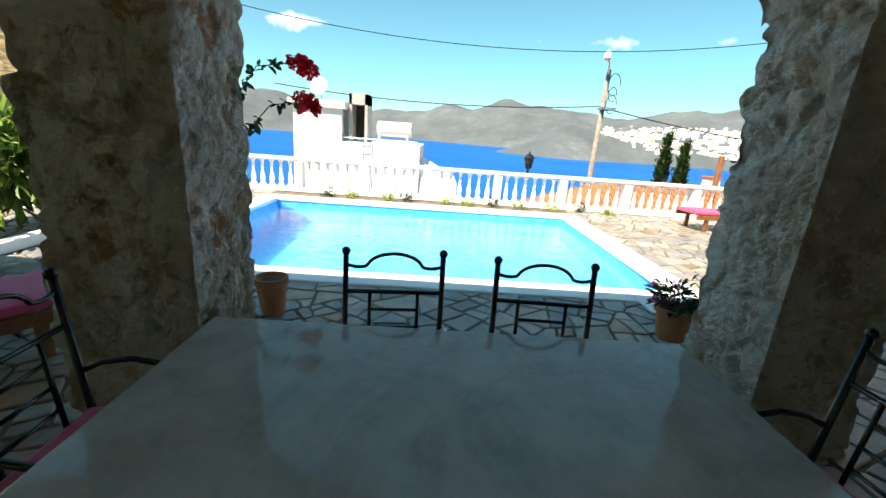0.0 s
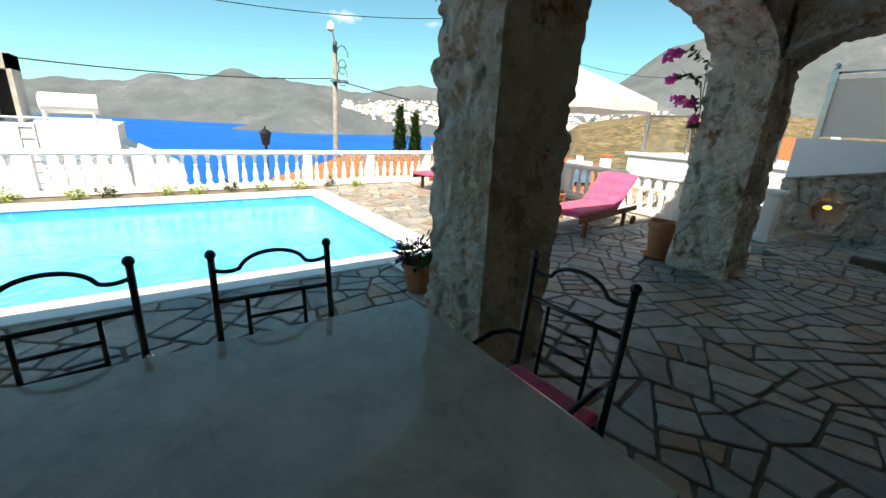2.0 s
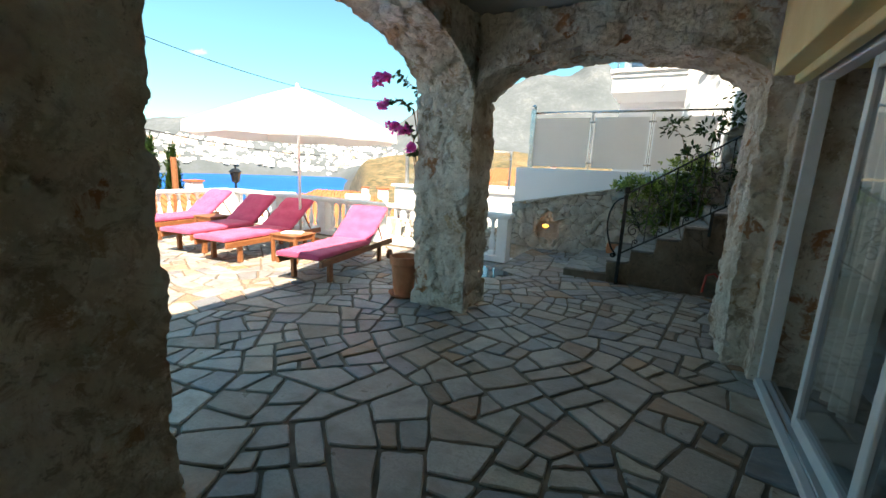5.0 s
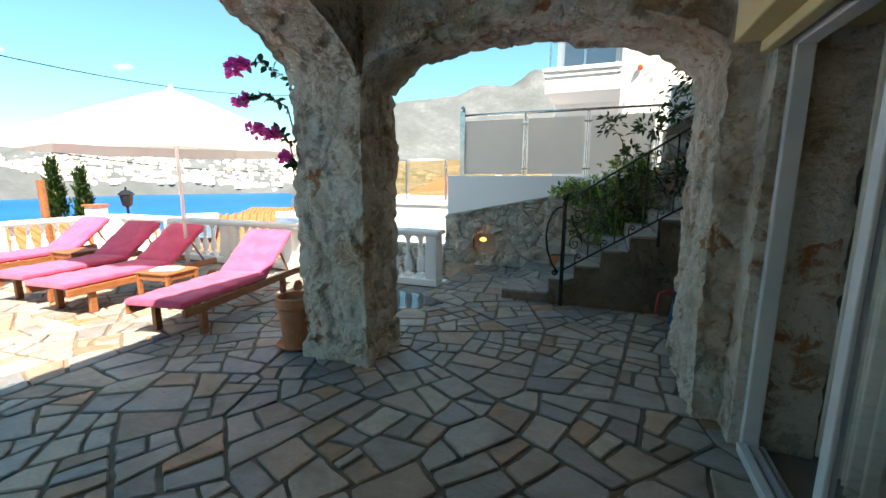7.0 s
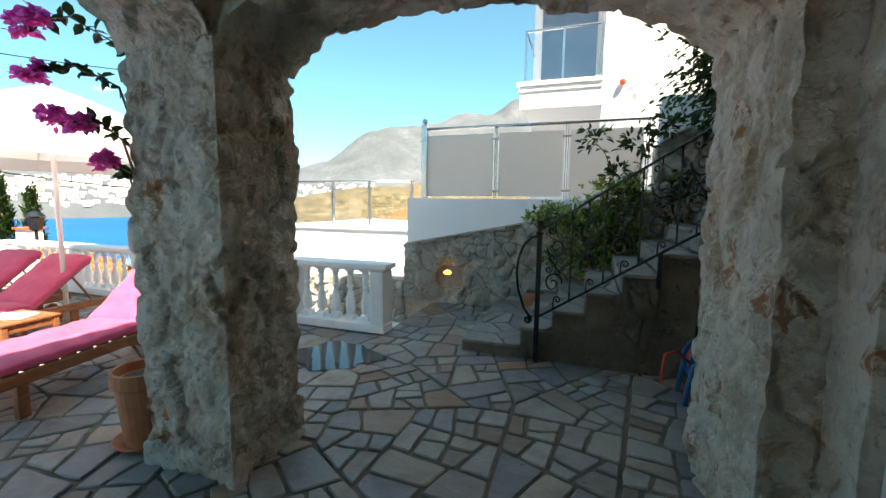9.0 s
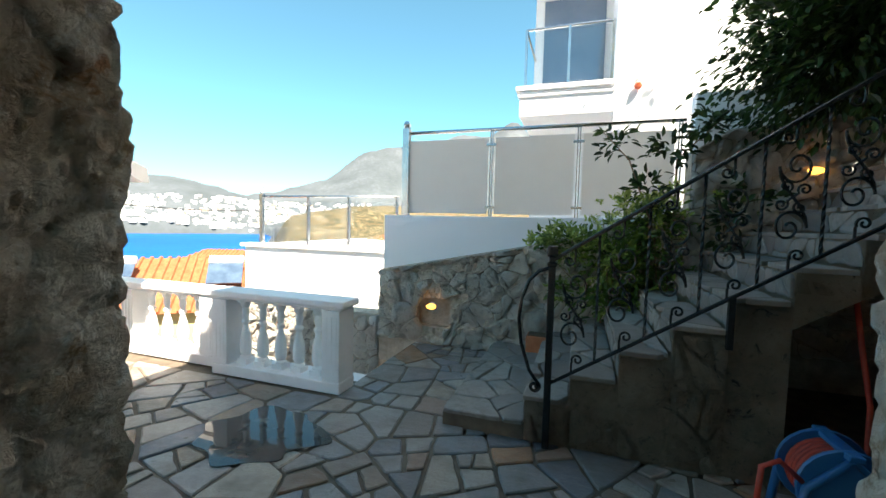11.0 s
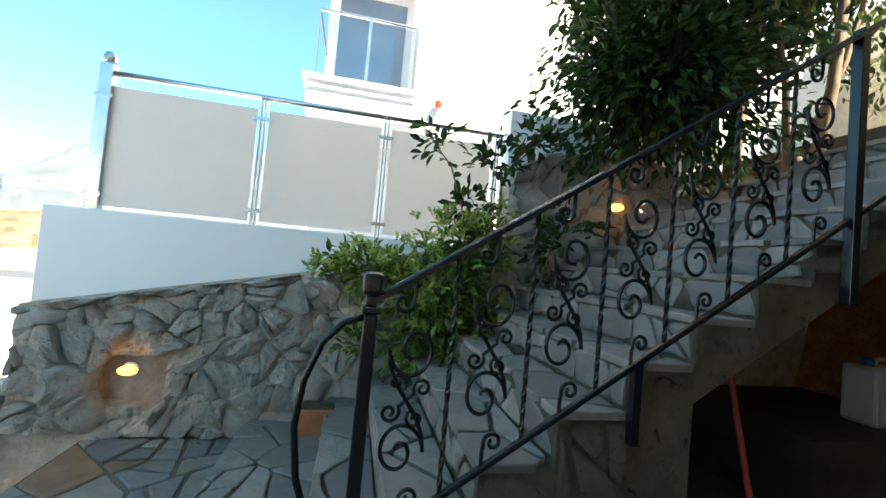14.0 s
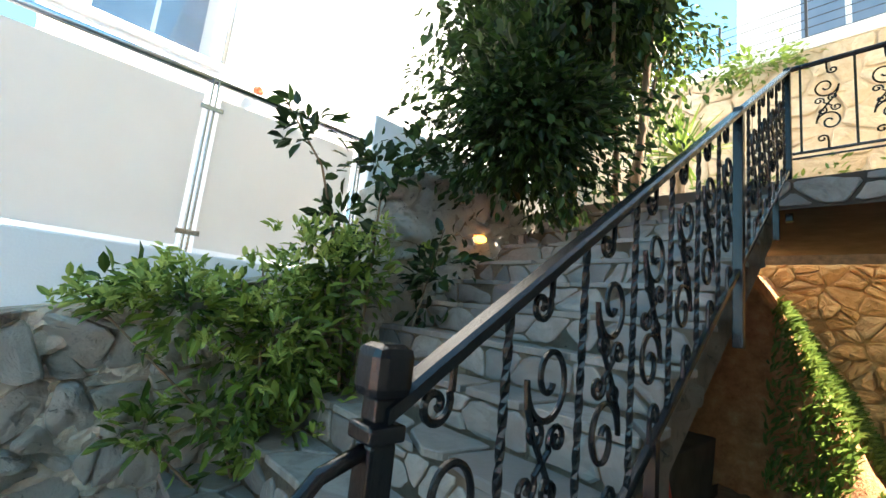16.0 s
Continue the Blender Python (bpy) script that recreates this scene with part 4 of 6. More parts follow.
# ---- sun loungers, side tables, parasol ----
def sun_lounger(m, label):
    """Lies along its own +y: foot at y = 0, raised back at y = 1.95."""
    g = thing("sun_lounger", m, label, "sun lounger", "sun loungers on the terrace")
    for x in (-0.31, 0.31):
        part("side_rail", boxes((x - 0.02, x + 0.02, 0.02, 1.98, 0.24, 0.32)), M_TEAK, g, bevel=0.006)
    for x in (-0.27, 0.27):
        for y in (0.28, 1.62):
            part("leg", boxes((x - 0.025, x + 0.025, y - 0.035, y + 0.035, 0, 0.25)), M_TEAK, g, bevel=0.006)
    for x in (-0.31, 0.31):
        w = bmesh.new()
        lathe(w, [(0.03, -0.02), (0.075, -0.02), (0.08, 0), (0.075, 0.02), (0.03, 0.02)], 14)
        w.transform(pose(x * 1.12, 1.84, 0.08, 0, 90))
        part("wheel", w, M_TEAK, g)
    for i in range(10):
        part("slat", boxes((-0.29, 0.29, 0.05 + i * 0.125, 0.14 + i * 0.125, 0.315, 0.332)), M_TEAK, g)
    tilt = pose(0, 1.25, 0.335, 37)
    b = bmesh.new()
    for x in (-0.26, 0.26):
        box(b, x - 0.02, x + 0.02, 0, 0.72, -0.02, 0.01, tilt)
    box(b, -0.28, 0.28, 0.66, 0.71, -0.025, 0.012, tilt)
    part("back_frame", b, M_TEAK, g, bevel=0.004)
    for x in (-0.2, 0.2):
        b = bmesh.new()
        rod(b, [tilt @ Vector((x, 0.5, -0.02)), Vector((x, 1.86, 0.3))], 0.013, 6)
        part("back_prop", b, M_TEAK, g)

    def pad(length, m2):
        q = bmesh.new()
        n = 14
        bmesh.ops.create_grid(q, x_segments=9, y_segments=n, size=1)
        for v in q.verts:
            u, w2 = v.co.x, (v.co.y + 1) / 2
            v.co = Vector((u * 0.31, w2 * length, 0.075 - 0.02 * abs(u) ** 6 + 0.006 * math.sin(w2 * length * 24)))
        ext = bmesh.ops.extrude_face_region(q, geom=q.faces[:])
        for v in (e for e in ext["geom"] if isinstance(e, bmesh.types.BMVert)):
            v.co.z = 0.0
        q.transform(m2)
        return q

    b = pad(1.27, pose(0, 0.0, 0.333))
    me = bpy.data.meshes.new("tmp")
    back = pad(0.74, pose(0, 1.25, 0.34, 37))
    back.to_mesh(me)
    back.free()
    b.from_mesh(me)
    bpy.data.meshes.remove(me)
    part("mattress", b, M_PINK, g, "pink fabric mattress", smooth=True, bevel=0.012)
    return g


LOUNGE = "teak sun lounger with a pink mattress, its back raised"
lounger = sun_lounger(pose(-2.52, 4.98, 0, 0, 0, 10), LOUNGE)
for m in (pose(-4.28, 5.0, 0, 0, 0, 5), pose(-5.2, 5.05, 0, 0, 0, 8), pose(-6.75, 5.2, 0, 0, 0, 6), pose(-1.33, -2.31, 0, 0, 0, -120)):
    copy_thing(lounger, m)


def side_table(m):
    t = thing("side_table", m, "small slatted teak side table between the loungers", "table", "side tables on the terrace")
    for i in range(5):
        part("slat", boxes((-0.24, 0.24, -0.22 + i * 0.09, -0.14 + i * 0.09, 0.40, 0.42)), M_TEAK, t, bevel=0.003)
    for x in (-0.21, 0.21):
        for y in (-0.19, 0.19):
            part("leg", boxes((x - 0.022, x + 0.022, y - 0.022, y + 0.022, 0, 0.40)), M_TEAK, t, bevel=0.004)
    part("apron", boxes((-0.21, 0.21, -0.2, -0.18, 0.33, 0.40), (-0.21, 0.21, 0.18, 0.2, 0.33, 0.40), (-0.22, -0.2, -0.19, 0.19, 0.33, 0.40), (0.2, 0.22, -0.19, 0.19, 0.33, 0.40)), M_TEAK, t)
    return t


small = side_table(pose(-3.55, 5.85, 0, 0, 0, 6))
copy_thing(small, pose(-6.1, 6.25, 0, 0, 0, 3))
b = boxes((-0.15, 0.15, -0.1, 0.1, 0.0, 0.012), (-0.14, 0.12, -0.09, 0.1, 0.012, 0.02))
b.transform(pose(-3.55, 5.85, 0.422, 0, 0, 30))
tagged(finish("magazine", b, M_CLOTH, bevel=0.002), "open white magazine lying on the teak side table", "magazine")


def parasol():
    p = thing("parasol", pose(-4.2, 6.6, 0), "large white square garden parasol, open", "parasol")
    b = bmesh.new()
    rod(b, [(0, 0, 0.04), (0, 0, 2.62)], 0.024, 12)
    part("pole", b, M_PVC, p, smooth=True)
    part("base_plate", lathe(bmesh.new(), [(0.27, 0), (0.28, 0.03), (0.2, 0.06), (0.04, 0.09), (0.035, 0.3)], 24), M_CONC, p)
    n, half = 8, 1.62
    top = bmesh.new()
    ring = []
    for j in range(n):
        a = 2 * math.pi * (j + 0.5) / n
        ring.append(Vector((half * math.cos(a) * 1.02, half * math.sin(a) * 1.02, 1.98)))
    rows = []
    for s in range(7):
        f = s / 6
        row = []
        for j in range(n):
            for kx in range(4):
                q = ring[j].lerp(ring[(j + 1) % n], kx / 4)
                sag = 0.05 * math.sin(math.pi * f) * (1 - abs(kx / 4 - 0.5) * 2 if kx else 0)
                row.append(Vector((q.x * f, q.y * f, 2.66 + (q.z - 2.66) * f ** 1.08 - sag)))
        rows.append(row)
    flap = [Vector((q.x * 1.01, q.y * 1.01, q.z - 0.16 + 0.015 * math.sin(i * 1.7))) for i, q in enumerate(rows[-1])]
    rows.append(flap)
    made = [[top.verts.new(q) for q in row] for row in rows[1:]]
    tip = top.verts.new((0, 0, 2.66))
    c = len(made[0])
    for i in range(c):
        top.faces.new((tip, made[0][i], made[0][(i + 1) % c]))
    for a, d in zip(made, made[1:]):
        for i in range(c):
            top.faces.new((a[i], d[i], d[(i + 1) % c], a[(i + 1) % c]))
    canopy = part("canopy", top, M_CLOTH, p, "white cloth canopy")
    mod = canopy.modifiers.new("thick", "SOLIDIFY")
    mod.thickness = 0.004
    for j in range(n):
        r = bmesh.new()
        rod(r, [(0, 0, 2.62), (ring[j].x * 0.99, ring[j].y * 0.99, 1.97)], 0.008, 6)
        part("rib", r, M_PVC, p)
    b = bmesh.new()
    lathe(b, [(0.03, 0), (0.04, 0.03), (0.02, 0.08), (0.005, 0.1)], 10, (0, 0, 2.62))
    part("finial", b, M_PVC, p)


parasol()


# ---- leaves and plants ----
def leaf_mesh(name, places, size, material, parent=None, rng=None, droop=0.3, slim=0.42, label=""):
    """Many small folded leaves, one at each place; a place is (point, outward direction)."""
    verts, faces = [], []
    for p, out in places:
        d = (Vector(out) + Vector((rng.uniform(-1, 1), rng.uniform(-1, 1), rng.uniform(-1, 1))) * 0.8 + Vector((0, 0, -droop))).normalized()
        side = d.cross(Vector((rng.uniform(-1, 1), rng.uniform(-1, 1), 0.9))).normalized()
        up = side.cross(d)
        s = size * rng.uniform(0.6, 1.25)
        i = len(verts)
        low, high, w = p + d * s * 0.32, p + d * s * 0.68, s * slim * 0.5
        verts += [p, low + side * w * 0.9 + up * s * 0.07, high + side * w * 0.8 + up * s * 0.05, p + d * s - up * s * 0.10, high - side * w * 0.8 + up * s * 0.05, low - side * w * 0.9 + up * s * 0.07, p + d * s * 0.55 - up * s * 0.02]
        faces += [(i, i + 1, i + 6), (i + 1, i + 2, i + 6), (i + 2, i + 3, i + 6), (i + 3, i + 4, i + 6), (i + 4, i + 5, i + 6), (i + 5, i, i + 6)]
    me = bpy.data.meshes.new(name)
    me.from_pydata(verts, [], faces)
    me.materials.append(material)
    ob = new(name, me)
    if parent is not None:
        ob.parent = parent
    if label:
        tagged(ob, label)
    return ob


def crown_places(rng, centre, radii, clusters, per, spread, hollow=0.55, wobble=0.25):
    """Leaf places in clumps, denser near an uneven outer shell."""
    out = []
    c = Vector(centre)
    for _ in range(clusters):
        d = Vector((rng.gauss(0, 1), rng.gauss(0, 1), rng.gauss(0, 1))).normalized()
        r = rng.uniform(hollow, 1.0) * (1 + wobble * noise.noise(d * 2.3 + c))
        p = c + Vector((d.x * radii[0], d.y * radii[1], d.z * radii[2])) * r
        for _ in range(per):
            q = p + Vector((rng.gauss(0, 1), rng.gauss(0, 1), rng.gauss(0, 0.8))) * spread
            out.append((q, (q - c).normalized()))
    return out


def tree():
    rng = random.Random(11)
    t = thing("tree", pose(3.75, 9.05, 2.2), "dense dark green evergreen tree above the stairs", "tree")
    b = bmesh.new()
    rod(b, [(0, 0, -0.6), (0.03, 0, 0.3), (0.12, 0.02, 1.0), (0.28, 0.05, 1.9), (0.42, 0.1, 2.8), (0.5, 0.1, 4.0)], 0.075, 9, 0.03)
    for d, z in (((-0.9, 0.2, 1.2), 0.7), ((0.9, -0.1, 1.4), 0.9), ((-0.7, -0.4, 1.3), 1.4), ((0.6, 0.5, 1.3), 1.7), ((-1.0, 0.1, 0.8), 2.0), ((0.8, -0.3, 1.2), 2.4), ((-0.4, 0.5, 1.4), 2.6)):
        s = Vector((0.12 + z * 0.1, 0.03, z))
        rod(b, [s, s + Vector(d) * 0.45 + Vector((0, 0, 0.05)), s + Vector(d) * 0.95], 0.03, 6, 0.008)
    part("trunk", b, M_BARK, t, "pale brown bark", smooth=True)
    for foot, tip, r in (((0.22, -0.45, -0.2), (0.62, -0.5, 2.6), 0.05), ((0.3, -0.4, 0.4), (1.0, -0.45, 2.2), 0.028), ((0.1, -0.4, 0.1), (-0.3, -0.5, 1.9), 0.03)):
        b = bmesh.new()
        f, t2 = Vector(foot), Vector(tip)
        rod(b, [f, f.lerp(t2, 0.35) + Vector((0.04, 0, 0)), f.lerp(t2, 0.7) + Vector((-0.03, 0, 0.03)), t2], r, 7, r * 0.45)
        part("limb", b, M_BARK, t, smooth=True)
    bare = lambda p: p.x > 0.12 and p.z < 1.15 + 0.7 * noise.noise(p * 1.7)
    places = crown_places(rng, (-0.25, 0.1, 3.0), (1.6, 1.0, 2.5), 460, 52, 0.14, 0.3, 0.5)
    places += crown_places(rng, (-0.75, -0.1, 0.75), (1.0, 0.6, 0.8), 120, 44, 0.12, 0.2, 0.6)
    places += crown_places(rng, (1.05, -0.1, 2.8), (0.95, 0.7, 1.6), 150, 44, 0.13, 0.2, 0.6)
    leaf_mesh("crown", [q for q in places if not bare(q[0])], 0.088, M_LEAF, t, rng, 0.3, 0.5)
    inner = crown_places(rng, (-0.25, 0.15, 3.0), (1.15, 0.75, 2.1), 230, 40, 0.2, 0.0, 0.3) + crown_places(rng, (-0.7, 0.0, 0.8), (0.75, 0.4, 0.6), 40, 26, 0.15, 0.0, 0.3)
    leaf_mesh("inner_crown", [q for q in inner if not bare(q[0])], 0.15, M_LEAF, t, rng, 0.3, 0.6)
    # paler green foliage on this side stands in for leaves in sun
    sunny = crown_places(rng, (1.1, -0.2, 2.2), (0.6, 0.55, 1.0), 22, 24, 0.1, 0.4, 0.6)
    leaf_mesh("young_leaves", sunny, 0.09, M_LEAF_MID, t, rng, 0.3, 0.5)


tree()


def shrub(m, label, lumps, size, material, stems, seed, slim=0.42, tips=None):
    rng = random.Random(seed)
    s = thing("shrub", m, label, "shrub")
    b = bmesh.new()
    for line in stems:
        rod(b, line, 0.011, 6, 0.004)
    part("stem", b, M_BARK, s, smooth=True)
    places = []
    for c, r, n, per, spread in lumps:
        places += crown_places(rng, c, r, n, per, spread, 0.2, 0.4)
    for line in stems:
        pts = [Vector(p) for p in line]
        for a, d in zip(pts, pts[1:]):
            for _ in range(14):
                f = rng.random()
                q = a.lerp(d, f)
                places.append((q, Vector((rng.uniform(-1, 1), rng.uniform(-1, 1), 0.3))))
    leaf_mesh("foliage", places, size, material, s, rng, 0.05, slim)
    if tips:
        young = []
        for c, n in tips:
            for _ in range(n):
                q = Vector(c) + Vector((rng.gauss(0, 0.13), rng.gauss(0, 0.06), rng.gauss(0, 0.07)))
                young += [(q + Vector((rng.gauss(0, 0.016), rng.gauss(0, 0.016), rng.gauss(0, 0.016))), Vector((rng.uniform(-1, 1), rng.uniform(-1, 1), 0.6))) for _ in range(11)]
        leaf_mesh("young_leaves", young, size * 0.7, M_LEAF_LIGHT, s, rng, -0.1, 0.4, "pale yellow green young leaves")
    return s


shrub(pose(1.35, 9.2, 0.3), "bright green bush growing between the wall and the stairs",
      [((0.0, 0.0, 0.85), (0.42, 0.2, 0.38), 40, 20, 0.07), ((-0.45, 0.0, 0.98), (0.34, 0.16, 0.17), 20, 18, 0.06), ((0.3, 0.02, 1.2), (0.32, 0.2, 0.24), 22, 20, 0.07), ((0.15, 0.0, 0.38), (0.34, 0.2, 0.34), 26, 20, 0.07), ((0.45, 0.02, 0.6), (0.25, 0.2, 0.45), 18, 20, 0.08), ((-0.52, -0.04, 0.46), (0.11, 0.08, 0.08), 4, 14, 0.04), ((-0.2, -0.02, 0.5), (0.12, 0.1, 0.16), 4, 14, 0.05)],
      0.085, M_LEAF_MID, [[(0, 0, -0.2), (-0.2, 0, 0.4), (-0.8, 0, 1.0)], [(0.05, 0, -0.2), (0.1, 0, 0.6), (0.4, 0, 1.35)], [(0, 0, -0.2), (-0.1, -0.05, 0.7), (-0.15, 0, 1.2)], [(0, 0, -0.2), (-0.3, -0.03, 0.2), (-0.55, -0.04, 0.46)]], 21, 0.42,
      tips=[((-0.8, -0.05, 1.02), 14), ((-0.5, -0.16, 1.08), 22), ((-0.1, -0.2, 1.12), 24), ((0.1, -0.18, 1.34), 26), ((0.45, -0.15, 1.4), 18), ((-0.15, -0.22, 0.8), 16), ((0.1, -0.22, 0.4), 12), ((-0.5, -0.1, 0.52), 5)])
shrub(pose(1.75, 9.15, 0.6), "tall loose sprigs of dark leaves in front of the screen",
      [((-0.45, 0.0, 1.65), (0.16, 0.12, 0.14), 5, 8, 0.05), ((0.0, 0.0, 1.6), (0.28, 0.14, 0.12), 7, 9, 0.05), ((0.3, 0.0, 1.80), (0.2, 0.12, 0.08), 7, 9, 0.045), ((-0.2, 0, 1.22), (0.2, 0.12, 0.12), 7, 9, 0.05), ((0.55, -0.05, 1.0), (0.25, 0.15, 0.35), 12, 10, 0.06)],
      0.105, M_LEAF, [[(0, 0, -0.4), (-0.1, 0, 0.8), (-0.35, 0, 1.5), (-0.6, 0, 1.78)], [(0, 0, -0.4), (0.05, 0, 0.9), (0.05, 0, 1.5), (0.4, 0, 1.85)], [(0.1, 0, -0.4), (0.4, 0, 0.6), (0.6, 0, 1.35)]], 22, 0.5)
shrub(pose(-3.7, -5.0, 0), "large leafy green bush in a bed beyond the porch",
      [((0, 0, 0.75), (0.9, 0.7, 0.6), 80, 18, 0.14), ((0.5, -0.5, 1.1), (0.5, 0.5, 0.3), 25, 18, 0.12)], 0.26, M_LEAF_MID, [[(0, 0, 0), (0.1, 0, 0.8)], [(0.2, 0, 0), (0.4, -0.3, 1.0)]], 23, 0.3)
structure("kerb_bed", boxes((-5.0, -1.6, -4.4, -4.25, 0, 0.12)), M_RENDER, "pale kerb of the planting bed", bevel=0.01)


def yucca(m, n, length, label):
    rng = random.Random(31)
    y = thing("yucca", m, label, "plant")
    b = bmesh.new()
    rod(b, [(0, 0, -0.7), (0.02, 0, 0.0)], 0.07, 8, 0.05)
    part("stem", b, M_BARK, y)
    b = bmesh.new()
    for i in range(n):
        a, e = rng.uniform(0, 2 * math.pi), rng.uniform(-0.25, 1.35)
        d = Vector((math.cos(a) * math.cos(e), math.sin(a) * math.cos(e), math.sin(e)))
        s = d.cross(Vector((0, 0, 1))).normalized() * 0.022
        L = length * rng.uniform(0.75, 1.1)
        p = [Vector((0, 0, 0.0)) + d * L * f + Vector((0, 0, -0.16 * L * f * f)) for f in (0.05, 0.4, 0.75, 1.0)]
        w = [0.7, 1.0, 0.7, 0.05]
        pair = [(b.verts.new(q + s * k2), b.verts.new(q - s * k2)) for q, k2 in zip(p, w)]
        for u, v in zip(pair, pair[1:]):
            b.faces.new((u[0], u[1], v[1], v[0]))
    part("foliage", b, M_LEAF_YUCCA, y)


yucca(pose(6.2, 8.9, 3.75), 70, 0.75, "spiky green yucca in the upper garden")


def pot(name, m, r, h, label, plant=None, saucer=False):
    p = thing(name, m, label, "flower pot")
    part("pot", lathe(bmesh.new(), [(r * 0.68, 0.0), (r * 0.72, 0.02), (r * 0.94, h * 0.78), (r, h * 0.8), (r * 1.06, h * 0.82), (r * 1.06, h), (r * 0.94, h), (r * 0.9, h * 0.88), (0.01, h * 0.87)], 24), M_TERRA, p, smooth=False)
    part("soil", lathe(bmesh.new(), [(r * 0.86, h * 0.872), (r * 0.5, h * 0.9), (0.01, h * 0.91)], 16), M_SOIL, p)
    if saucer:
        part("saucer", lathe(bmesh.new(), [(r * 0.9, 0.0), (r * 1.15, 0.04), (r * 1.1, 0.045), (r * 0.75, 0.012)], 24), M_TERRA, p)
    if plant:
        rng = random.Random(plant)
        leaf_mesh("foliage", crown_places(rng, (0, 0, h + 0.08), (r * 1.1, r * 1.1, 0.12), 22, 14, 0.03, 0.2), 0.07, M_LEAF, p, rng)
        leaf_mesh("bloom", crown_places(rng, (-0.05, -0.12, h + 0.1), (r, r, 0.1), 6, 8, 0.02, 0.6), 0.035, M_MAGENTA, p, rng, slim=0.9)
    return p


pot("flower_pot", pose(-1.26, 5.40, 0), 0.155, 0.47, "tall terracotta pot in a saucer beside the pillar", None, True)
pot("flower_pot", pose(-1.78, -1.14, 0), 0.125, 0.31, "terracotta pot standing on the flagstones")
pot("flower_pot", pose(-1.74, 2.18, 0), 0.15, 0.28, "terracotta pot with a leafy plant and pink flowers", 42)


def climber(m, label, stems, blooms, petal, seed, size):
    rng = random.Random(seed)
    c = thing("bougainvillea", m, label, "climbing plant")
    b = bmesh.new()
    for line in stems:
        rod(b, line, 0.008, 6, 0.003)
    part("stem", b, M_BARK, c)
    places = []
    for line in stems:
        pts = [Vector(q) for q in line]
        for a, d in zip(pts[1:], pts[2:]):
            for _ in range(16):
                q = a.lerp(d, rng.random())
                places.append((q, Vector((rng.uniform(-1, 1), rng.uniform(-1, 1), rng.uniform(-0.4, 0.6)))))
    leaf_mesh("foliage", places, 0.07, M_LEAF, c, rng, 0.1, 0.6)
    for q, r in blooms:
        leaf_mesh("bloom", crown_places(rng, q, (r, r, r * 0.75), 16, 10, r * 0.16, 0.1), size, petal, c, rng, 0.0, 0.95)


climber(pose(-1.05, 5.3, 0), "bougainvillea with magenta flowers on the porch pillar",
        [[(-0.03, 0.15, 0), (-0.05, 0.12, 1.2), (-0.05, 0.02, 2.25), (-0.18, -0.15, 2.36), (-0.33, -0.25, 2.31)], [(-0.05, 0.05, 1.8), (-0.06, -0.02, 2.05), (-0.14, -0.16, 2.12), (-0.24, -0.26, 2.08)], [(-0.05, 0.05, 1.5), (-0.06, -0.02, 1.78), (-0.05, -0.14, 1.86), (0.02, -0.22, 1.82)], [(-0.05, 0.05, 1.3), (-0.06, 0, 1.6), (0.02, -0.12, 1.66)]],
        [((-0.34, -0.26, 2.30), 0.065), ((-0.25, -0.24, 2.34), 0.06), ((-0.26, -0.28, 2.06), 0.055), ((-0.12, -0.26, 1.86), 0.055), ((-0.02, -0.24, 1.82), 0.05), ((0.01, -0.16, 1.66), 0.05)], M_MAGENTA, 51, 0.034)
climber(pose(-1.1, -1.2, 0), "bougainvillea with bright red flowers on the porch pillar",
        [[(-0.03, 0, 0), (-0.05, -0.02, 1.2), (-0.45, 0.0, 1.68), (-0.5, 0.1, 1.86), (-0.5, 0.38, 1.9)], [(-0.03, 0, 0.9), (-0.3, -0.05, 1.3), (-0.5, 0.0, 1.42), (-0.5, 0.18, 1.62), (-0.5, 0.4, 1.66)]],
        [((-0.5, 0.40, 1.9), 0.07), ((-0.5, 0.46, 1.86), 0.065), ((-0.5, 0.42, 1.66), 0.075), ((-0.5, 0.48, 1.64), 0.05)], M_RED, 52, 0.034)

rng = random.Random(61)
for i in range(11):
    yy = -2.2 + i * 0.62 + rng.uniform(-0.15, 0.15)
    s = thing("bedding_plant", pose(-7.72 + rng.uniform(-0.06, 0.06), yy, 0), "small low plant at the foot of the balustrade", "plant", "plants along the balustrade")
    leaf_mesh("foliage", crown_places(rng, (0, 0, 0.09), (0.13, 0.16, 0.09), 12, 12, 0.03, 0.1), 0.06, M_LEAF_LIGHT if i % 3 else M_LEAF, s, rng)


# ---- stair railing ----
def spiral(c, r0, r1, a0, a1, n=26):
    return [(c[0] + (r0 + (r1 - r0) * i / n) * math.cos(radians(a0 + (a1 - a0) * i / n)), 0, c[1] + (r0 + (r1 - r0) * i / n) * math.sin(radians(a0 + (a1 - a0) * i / n))) for i in range(n + 1)]


